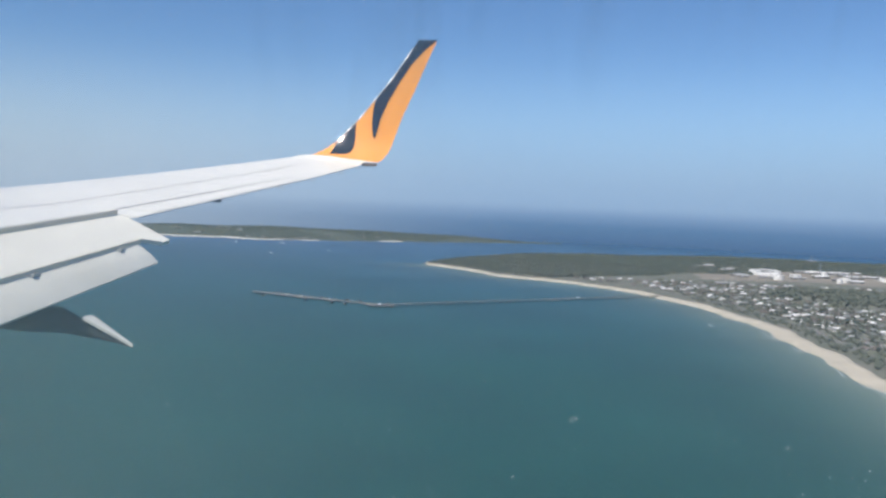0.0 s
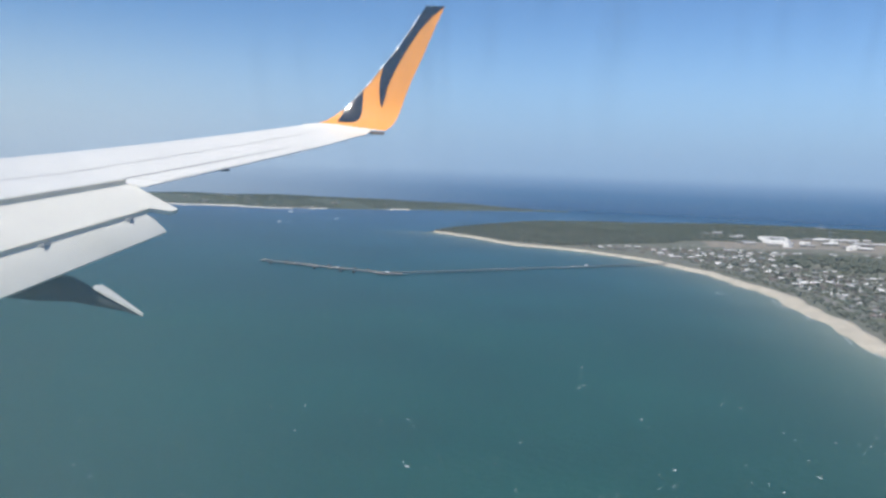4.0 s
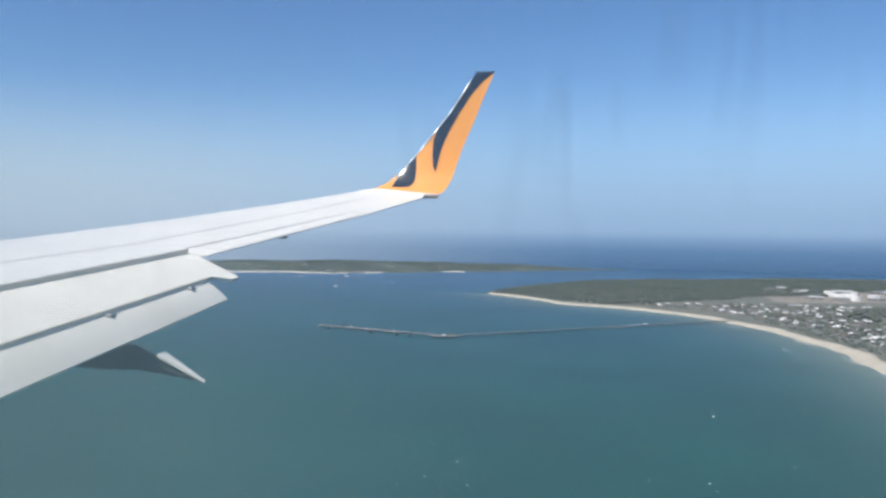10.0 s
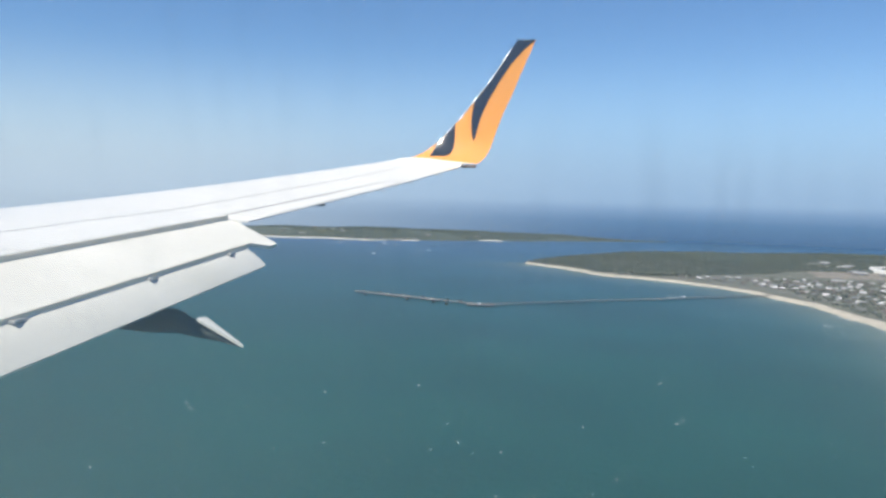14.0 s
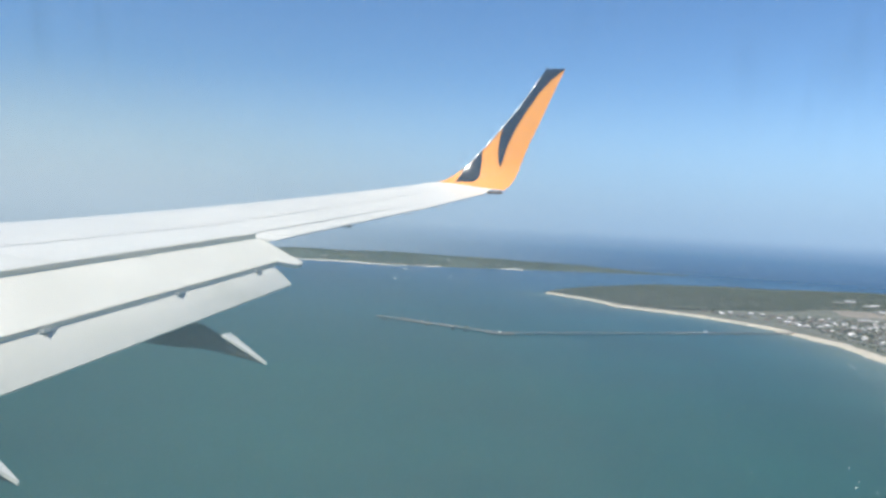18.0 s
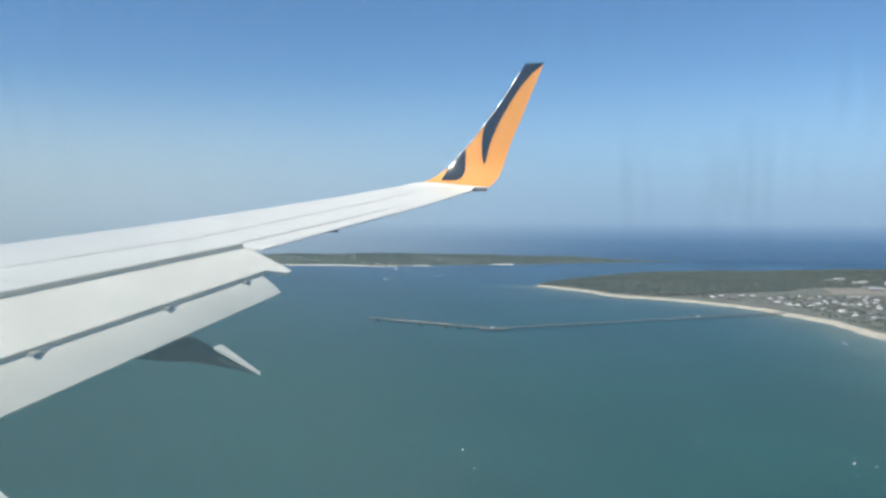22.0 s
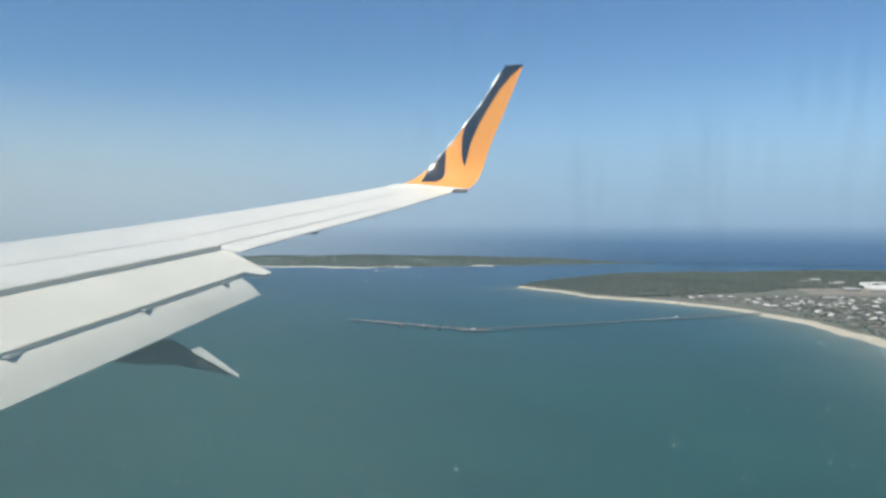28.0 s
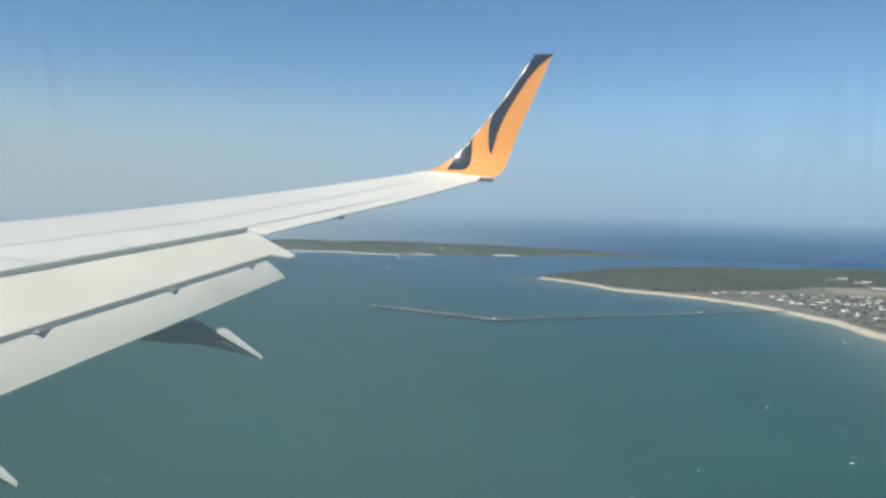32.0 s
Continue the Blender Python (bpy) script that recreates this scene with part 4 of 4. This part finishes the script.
def settle(kind_list, x, y, turn, scale=1.0):
    base = pick.choice(kind_list)
    m = pose(x, y, float(rise(x, y)) - 0.15, 0, 0, turn)
    if base not in used:
        used[base] = True
        base.matrix_world = m
        return base
    return copy_thing(base, m)


lots = []
for x in STREETS:
    for side in (-1, 1):
        for off, jit in ((20, 3), (42, 4)):
            y = 700.0
            while y < 1890:
                y += pick.uniform(17, 23)
                if min(abs(y - c) for c in CROSS) > 13:
                    lots.append((x + side * (off + pick.uniform(-jit, jit)), y))
for x in np.arange(440, 575, 24.0):
    y = 700.0
    while y < 1890:
        y += pick.uniform(18, 26)
        lots.append((x + pick.uniform(-4, 4), y))
for row in range(18):
    y = 1925 + row * 29
    x = 120.0
    while x < 1000:
        x += pick.uniform(19, 30)
        lots.append((x, y + pick.uniform(-5, 5) + 0.12 * (x - 400)))
lots = np.array(lots)
d = shore_distance(lots[:, 0], lots[:, 1])
free = (d > 95) & ~wooded(lots[:, 0], lots[:, 1]) & (lots[:, 0] - 70 < 0.47 * (lots[:, 1] - 20) + 60) & (np.abs(lots[:, 0] - 600) + np.abs(lots[:, 1] - 2080) > 30)
free &= np.array([pick.random() < 0.86 for _ in lots])
homes = []
taken = []
for x, y in lots[free]:
    if any(abs(x - a) < 15.5 and abs(y - b) < 15 for a, b in taken[-260:]):
        continue
    taken.append((x, y))
    if y > 1930 and pick.random() < 0.12:
        continue
    homes.append((x, y, pick.choice((0, 0, 180, 180, 90, 4, -5))))
homes.sort(key=lambda h: math.hypot(h[0] - SEAT.x, h[1] - SEAT.y))
for x, y, turn in homes[:290]:
    settle(KINDS, x, y, turn)


def far_homes(rest):
    """The houses farther off, in one mesh."""
    me = bpy.data.meshes.new("far_houses")
    mats = [WALLS] + ROOFS
    V, F, slot = [], [], []
    for x, y, turn in rest:
        k, m = pick.randrange(4), pose(x, y, float(rise(x, y)) - 0.15, 0, 0, turn)
        a, b, h = pick.uniform(6, 8.5), pick.uniform(4, 5.2), pick.choice((3.0, 3.0, 5.4))
        o = len(V)
        pts = [(i, j, z) for z in (-0.5, h) for i, j in ((-a, -b), (a, -b), (a, b), (-a, b))]
        pts += [(-a - 0.6, -b - 0.6, h), (a + 0.6, -b - 0.6, h), (a + 0.6, b + 0.6, h), (-a - 0.6, b + 0.6, h), (-a * 0.5, 0, h + 2.2), (a * 0.5, 0, h + 2.2)]
        V += [tuple(m @ Vector(p)) for p in pts]
        F += [tuple(o + i for i in f) for f in ((0, 1, 5, 4), (1, 2, 6, 5), (2, 3, 7, 6), (3, 0, 4, 7))]
        F += [tuple(o + i for i in f) for f in ((8, 9, 13, 12), (10, 11, 12, 13), (9, 10, 13), (11, 8, 12))]
        slot += [0] * 4 + [1 + (k if pick.random() < 0.9 else 0)] * 4
    me.from_pydata(V, [], F)
    for m in mats:
        me.materials.append(m)
    me.polygons.foreach_set("material_index", slot)
    tagged(new("far_houses", me), "rows of small houses with pale and dark roofs", "houses", kind="stuff")


far_homes(homes[290:])
trees = 0
spots = []
for x, y in lots[free]:
    if pick.random() < 0.55:
        a = pick.uniform(0, 6.28)
        tx, ty = x + 12.5 * math.cos(a), y + 12.5 * math.sin(a)
        if shore_distance(np.array([tx]), np.array([ty]))[0] > 70:
            if trees < 290 and min(abs(tx - s) for s in STREETS) > 6:
                settle(TREES, tx, ty, pick.uniform(0, 360))
                trees += 1
            else:
                spots.append((tx, ty, float(rise(tx, ty))))
for _ in range(5600):
    y = pick.uniform(760, 2480)
    x = pick.uniform(380, 70 + 0.5 * y)
    spots.append((x, y, 0))
spots = np.array(spots)
inland = shore_distance(spots[:, 0], spots[:, 1])
spots = spots[(inland > 44) & ((inland < 74) | (inland > 92))]
near_road = np.min(np.abs(spots[:, :1] - np.array(STREETS)[None]), axis=1) < 7
spots = spots[~near_road]
spots[:, 2] = rise(spots[:, 0], spots[:, 1])
woods("garden_trees", spots.tolist(), 7, "scattered garden trees, hedges and dune scrub between houses", (1.8, 4.3))


# ---- jetty ----
ROOT, ELBOW, END = Vector((330, 2030)), Vector((-282, 1575)), Vector((-570, 1690))


def jetty():
    ob = thing("jetty", (0, 0, 0), "long grey oil jetty on dark piles across the bay", "jetty")
    ob.scale = (1, 1, 0.62)
    for a, b, wide in ((ROOT, ELBOW, 7.0), (ELBOW, END, 9.0)):
        run = b - a
        ang = math.degrees(math.atan2(run.y, run.x))
        m = pose(a.x, a.y, 0, 0, 0, ang)
        L = run.length
        deck = part("deck", box_mesh("deck", (0, L, -wide / 2, wide / 2, 5.6, 6.4), CONCRETE), ob, "grey concrete deck")
        deck.matrix_local = m
        for k, yy in enumerate((-2.2, -1.3, 2.0)):
            pipe = part("pipe", loft("pipe", [[(x, yy + 0.32 * math.cos(t), 7.0 + 0.32 * math.sin(t)) for t in (6.283 * i / 8 for i in range(8))] for x in (4, L - 4)], CONCRETE), deck, "grey pipeline")
        for yy in (-wide / 2 + 0.15, wide / 2 - 0.15):
            part("rail", box_mesh("rail", (0, L, yy - 0.06, yy + 0.06, 7.3, 7.42), METAL), deck)
        me = lathe("pile", [(0.55, -6), (0.55, 5.6)], PILE, 8)
        cap_me = box_mesh("pile_cap", (-0.8, 0.8, -wide / 2 - 0.4, wide / 2 + 0.4, 4.8, 5.6), PILE)
        for x in np.arange(8, L, 14):
            c = part("pile_cap", cap_me, ob)
            c.matrix_local = m @ Matrix.Translation((float(x), 0, 0))
            for yy in (-wide / 2 + 0.6, wide / 2 - 0.6):
                q = part("pile", me, ob)
                q.matrix_local = m @ Matrix.Translation((float(x), yy, 0))
    m = pose(ELBOW.x, ELBOW.y, 0, 0, 0, 15)
    for name, dims, mat in (("platform", (-26, 26, -11, 11, 4.8, 6.6), CONCRETE), ("control_house", (-5, 2, -3, 3, 6.6, 9.6), TANK), ("control_roof", (-5.6, 2.6, -3.6, 3.6, 9.6, 10), ROOFS[0]),
                            ("shed", (9, 20, -4, 5, 6.6, 10), WALLS)):
        q = part(name, box_mesh(name, dims, mat), ob)
        q.matrix_local = m
    run = END - ELBOW
    ang = math.degrees(math.atan2(run.y, run.x))
    for f, w in ((0.38, 20), (0.60, 26), (0.72, 18), (0.97, 7)):
        p = ELBOW + run * f
        q = part("platform", box_mesh("platform", (-w, w, -9, 9, 4.6, 6.5), CONCRETE), ob)
        q.matrix_local = pose(p.x, p.y, 0, 0, 0, ang)
        q = part("equipment_house", bevel_box("equipment_house", (-w * 0.16, w * 0.06, -2.5, 1.5, 6.5, 8.3), ROOFS[0], 0.2), ob)
        q.matrix_local = pose(p.x, p.y, 0, 0, 0, ang)
        if w > 15:
            for k in (-0.5, 0.45, 0.8):
                arm = part("loading_arm", lathe("loading_arm", [(0.5, 6.5), (0.4, 16), (0.15, 20)], METAL, 8), ob)
                arm.matrix_local = pose(p.x, p.y, 0, 0, 0, ang) @ Matrix.Translation((k * w, 6, 0))
    for f in (0.2, 0.3, 0.5, 0.85):
        p = ELBOW + run * f
        side = Vector((-run.y, run.x)).normalized() * 26
        for s in (-1, 1):
            q = part("mooring_dolphin", lathe("mooring_dolphin", [(3.2, -5), (3.2, 4.6), (3.8, 4.8), (3.8, 6.0), (0.6, 6.2)], PILE, 10), ob)
            q.matrix_local = pose(p.x + side.x * s, p.y + side.y * s, 0)
    for f in np.arange(0.05, 1.0, 0.09):
        p = ROOT.lerp(ELBOW, float(f))
        q = part("lamp_post", lathe("lamp_post", [(0.14, 6.4), (0.09, 14), (0.5, 14.1), (0.4, 14.5)], METAL, 6), ob)
        q.matrix_local = pose(p.x, p.y + 2.8, 0)


jetty()


# ---- refinery and works ----
def tank(x, y, r, h, roofed=True):
    ob = thing("storage_tank", (x, y, float(rise(x, y)) - 0.2), "round white oil storage tank on bare ground", "tank", "refinery tanks")
    part("shell", lathe("shell", [(r, 0), (r, h), (r - 0.4, h), (r - 0.4, h - (1.2 if roofed else h * 0.7))], TANK, 36), ob)
    part("roof", lathe("roof", [(0.01, h + 0.9 if roofed else h * 0.35), (r - 0.5, h - 0.3 if roofed else h * 0.33), (r - 0.5, h - 0.5 if roofed else h * 0.31)], TANK, 36), ob)
    part("wind_girder", lathe("wind_girder", [(r, h - 1.4), (r + 0.7, h - 1.4), (r + 0.7, h - 1.1), (r, h - 1.1)], TANK, 36), ob)
    part("stair", box_mesh("stair", (-0.6, 0.6, -r - 1.2, -r, 0, h), METAL), ob)


for x, y in ((1194, 1884), (1166, 1640), (1320, 1906), (1291, 1745), (1273, 1605)):
    tank(x, y, 27, 15, y > 1610)
pick = random.Random(9)
for _ in range(26):
    x, y = pick.uniform(800, 1750), pick.uniform(2700, 3120)
    tank(x, y, pick.uniform(8, 22), pick.uniform(9, 15))


def works(x, y, long, deep, high, turn, pale):
    ob = thing("warehouse", (x, y, float(rise(x, y)) - 0.3), "long low industrial shed with a pale metal roof", "warehouse", "refinery sheds", turn)
    a, b = long / 2, deep / 2
    part("wall", box_mesh("wall", (-a, a, -b, b, 0, high), WALLS), ob)
    V = [(-a - 1, -b - 1, high), (a + 1, -b - 1, high), (a + 1, 0, high + deep * 0.12), (-a - 1, 0, high + deep * 0.12), (a + 1, b + 1, high), (-a - 1, b + 1, high)]
    V += [(p, q, r - 0.3) for p, q, r in V]
    F = [(0, 1, 2, 3), (3, 2, 4, 5), (6, 9, 8, 7), (9, 11, 10, 8), (0, 6, 7, 1), (4, 10, 11, 5), (0, 3, 9, 6), (3, 5, 11, 9), (1, 7, 8, 2), (2, 8, 10, 4)]
    part("roof", mesh_of("roof", V, F, ROOFS[0 if pale else 1]), ob)
    for k in (-0.5, 0, 0.5):
        part("roof_vent", bevel_box("roof_vent", (k * a - 1.5, k * a + 1.5, -1.2, 1.2, high + deep * 0.10, high + deep * 0.12 + 1.5), METAL, 0.2), ob)
    part("roller_door", box_mesh("roller_door", (-3, 3, -b - 0.15, -b + 0.1, 0, high * 0.75), METAL), ob)


for _ in range(44):
    x, y = pick.uniform(640, 1700), pick.uniform(2640, 3180)
    if y > 2560 + (x - 400) * 0.18:
        works(x, y, pick.uniform(24, 70), pick.uniform(14, 26), pick.uniform(5, 9), pick.uniform(-12, 12), pick.random() < 0.6)
for x, y, s in ((928, 998, 52), (960, 1052, 40), (705, 1419, 30), (560, 2420, 34)):
    works(x, y, s, s * 0.45, 8, 3, True)
yard_x, yard_y = np.arange(560, 1960, 25.0), np.arange(2600, 3240, 25.0)
XX, YY = np.meshgrid(yard_x[:-1], yard_y[:-1])
inside = (YY > 2600 + (XX - 560) * 0.12 + 30 * np.sin(XX / 60)) & (YY < 3150 + 40 * np.sin(XX / 90))
tagged(new("yard", sheet("yard", yard_x, yard_y, lambda x, y: rise(x, y) + 0.4, YARD, inside)), "bare grey-brown refinery ground", "ground", kind="structure")
yard_x, yard_y = np.arange(1080, 1420, 20.0), np.arange(1560, 1980, 20.0)
tagged(new("yard", sheet("yard", yard_x, yard_y, lambda x, y: rise(x, y) + 0.3, YARD)), "bare bunded ground round the tanks", "ground", kind="structure")
for x, y, h in ((1020, 2950, 55), (1180, 2880, 48), (1340, 3010, 60)):
    ob = thing("chimney", (x, y, float(rise(x, y)) - 0.5), "tall thin refinery flare stack", "chimney", "refinery stacks")
    part("stack", lathe("stack", [(1.8, 0), (1.2, h * 0.7), (1.0, h)], METAL, 12), ob)
    part("gallery", lathe("gallery", [(1.2, h * 0.6), (2.6, h * 0.6), (2.6, h * 0.61), (1.2, h * 0.61)], METAL, 12), ob)

# clearings: a playing field and bare sand beside the wooded hill
def clearing(x, y, a, b, mat, label, level=rise):
    V, F = [], []
    rng = random.Random(int(x))
    n = 28
    V.append((x, y, float(level(x, y)) + 0.6))
    for ring in (0.5, 1.0):
        for k in range(n):
            t = 6.283 * k / n
            r = ring * (1 + 0.12 * math.sin(3 * t + x) + rng.uniform(-0.05, 0.05))
            px_, py_ = x + a * r * math.cos(t), y + b * r * math.sin(t)
            V.append((px_, py_, float(level(px_, py_)) + (0.6 if ring < 1 else 0.25)))
    F += [(0, 1 + k, 1 + (k + 1) % n) for k in range(n)]
    F += [(1 + k, 1 + n + k, 1 + n + (k + 1) % n, 1 + (k + 1) % n) for k in range(n)]
    me = bpy.data.meshes.new("clearing")
    me.from_pydata(V, [], F)
    me.materials.append(mat)
    tagged(new("clearing", me), label, "ground", kind="structure")


clearing(655, 1960, 60, 26, GRASS, "dry green playing field at the edge of the bush")
clearing(905, 1905, 46, 22, SAND, "bare sandy clearing at the edge of the bush")
clearing(520, 1290, 34, 26, GRASS, "dry school field among the houses")
clearing(1010, 1500, 60, 40, SAND, "bare sandy lot beside the bush")
clearing(640, 2640, 90, 40, YARD, "pale bare ground beside the works")

# lookout on the ocean side of the cape
ob = thing("lookout", (1230, 3640, float(rise(1230, 3640)) + 4), "white lookout building with a mast above the bush", "building")
part("wall", box_mesh("wall", (-20, 20, -6, 6, -8, 5), WALLS), ob)
part("roof", bevel_box("roof", (-22, 22, -8, 8, 5, 6), ROOFS[0], 0.2), ob)
part("mast", lathe("mast", [(0.8, 5), (0.5, 24), (0.3, 26)], TANK, 8), ob)
clearing(-1085, 3925, 95, 34, YARD, "low bare sandy point of the far headland", head_rise)
clearing(-880, 4095, 120, 26, GRASS, "pale grassy flat on the far headland", head_rise)
clearing(-1560, 4100, 130, 50, GRASS, "open grass on the far headland", head_rise)
for x, y, s in ((-1100, 3960, 0.7), (-1065, 3975, 0.9), (-1020, 4010, 0.6), (-1640, 4230, 0.8), (-1590, 4240, 0.7), (-1540, 4225, 0.9), (-1490, 4260, 0.7), (-1360, 4270, 0.6), (-820, 4290, 0.5), (-480, 4560, 0.5), (-1240, 3905, 1.0), (-1180, 3915, 0.7), (-1330, 3930, 0.8), (-1600, 3960, 1.2), (-760, 4330, 0.7), (-1000, 4200, 1.0), (-1450, 4150, 1.0), (-1750, 4080, 1.1)):
    ob = thing("building", (x, y, float(head_rise(np.array([x]), np.array([y]))[0]) - 0.5), "pale low building on the far headland", "building", "headland buildings")
    part("wall", box_mesh("wall", (-14 * s, 14 * s, -7, 7, 0, 6 * s), WALLS), ob)
    part("roof", bevel_box("roof", (-15 * s, 15 * s, -8, 8, 6 * s, 7 * s), ROOFS[0], 0.3), ob)


# ---- on the water ----
def boat(x, y, turn, s):
    ob = thing("boat", (x, y, 0), "small white motor boat on the bay", "boat", "boats on the bay", turn)
    rings = []
    for f in (0, 0.3, 0.6, 0.85, 1.0):
        w = s * (0.17 if f < 0.65 else 0.17 * (1 - ((f - 0.6) / 0.42) ** 2)) + 0.02
        rings.append([(s * (f - 0.5), w, 0.13 * s), (s * (f - 0.5), w * 0.6, -0.05 * s), (s * (f - 0.5), -w * 0.6, -0.05 * s), (s * (f - 0.5), -w, 0.13 * s)])
    part("hull", loft("hull", rings, TANK), ob)
    part("cabin", bevel_box("cabin", (-0.15 * s, 0.15 * s, -0.11 * s, 0.11 * s, 0.12 * s, 0.27 * s), TANK, 0.02 * s), ob)
    part("windscreen", box_mesh("windscreen", (0.145 * s, 0.155 * s, -0.09 * s, 0.09 * s, 0.19 * s, 0.25 * s), GLASS_DARK), ob)
    V, F = [], []
    for k in range(9):
        f = k / 8
        w = 0.1 * s + 0.5 * s * f
        V += [(-0.5 * s - 3.2 * s * f, -w * 0.4, 0.10 * (1 - f) + 0.05), (-0.5 * s - 3.2 * s * f, w * 0.4, 0.10 * (1 - f) + 0.05)]
    F = [(2 * k, 2 * k + 1, 2 * k + 3, 2 * k + 2) for k in range(8)]
    me = bpy.data.meshes.new("wake")
    me.from_pydata(V, [], F)
    me.materials.append(FOAM)
    part("wake", me, ob, "white foam wake")


for row in ((120, 1920, 30, 12), (40, 1840, 200, 9), (-900, 2900, 160, 16), (-760, 3200, 20, 14), (330, 1560, 100, 6), (-1050, 3560, 175, 22), (-1240, 3500, 5, 16)):
    boat(*row)


def whitecaps():
    rng = random.Random(21)
    V, F = [], []
    for _ in range(850):
        y = rng.uniform(480, 3000)
        x = rng.uniform(-0.85 * y, min(0.5 * y, 400))
        if shore_distance(np.array([x]), np.array([y]))[0] > -50:
            continue
        w, h, a = 0.6 + 1.8 * rng.random() ** 3, rng.uniform(0.26, 0.48), rng.uniform(-0.5, 0.5)
        o, n = len(V), 7
        V.append((x, y, 0.45))
        for k in range(n):
            t = 6.283 * k / n
            r = rng.uniform(0.6, 1.2)
            dx, dy = w * r * math.cos(t), h * r * math.sin(t)
            V.append((x + dx * math.cos(a) - dy * math.sin(a), y + dx * math.sin(a) + dy * math.cos(a), 0.06))
        F += [(o, o + 1 + k, o + 1 + (k + 1) % n) for k in range(n)]
    me = bpy.data.meshes.new("whitecaps")
    me.from_pydata(V, [], F)
    me.materials.append(FOAM)
    tagged(new("whitecaps", me), "small white wave crests scattered on the bay", "waves", kind="stuff")


whitecaps()
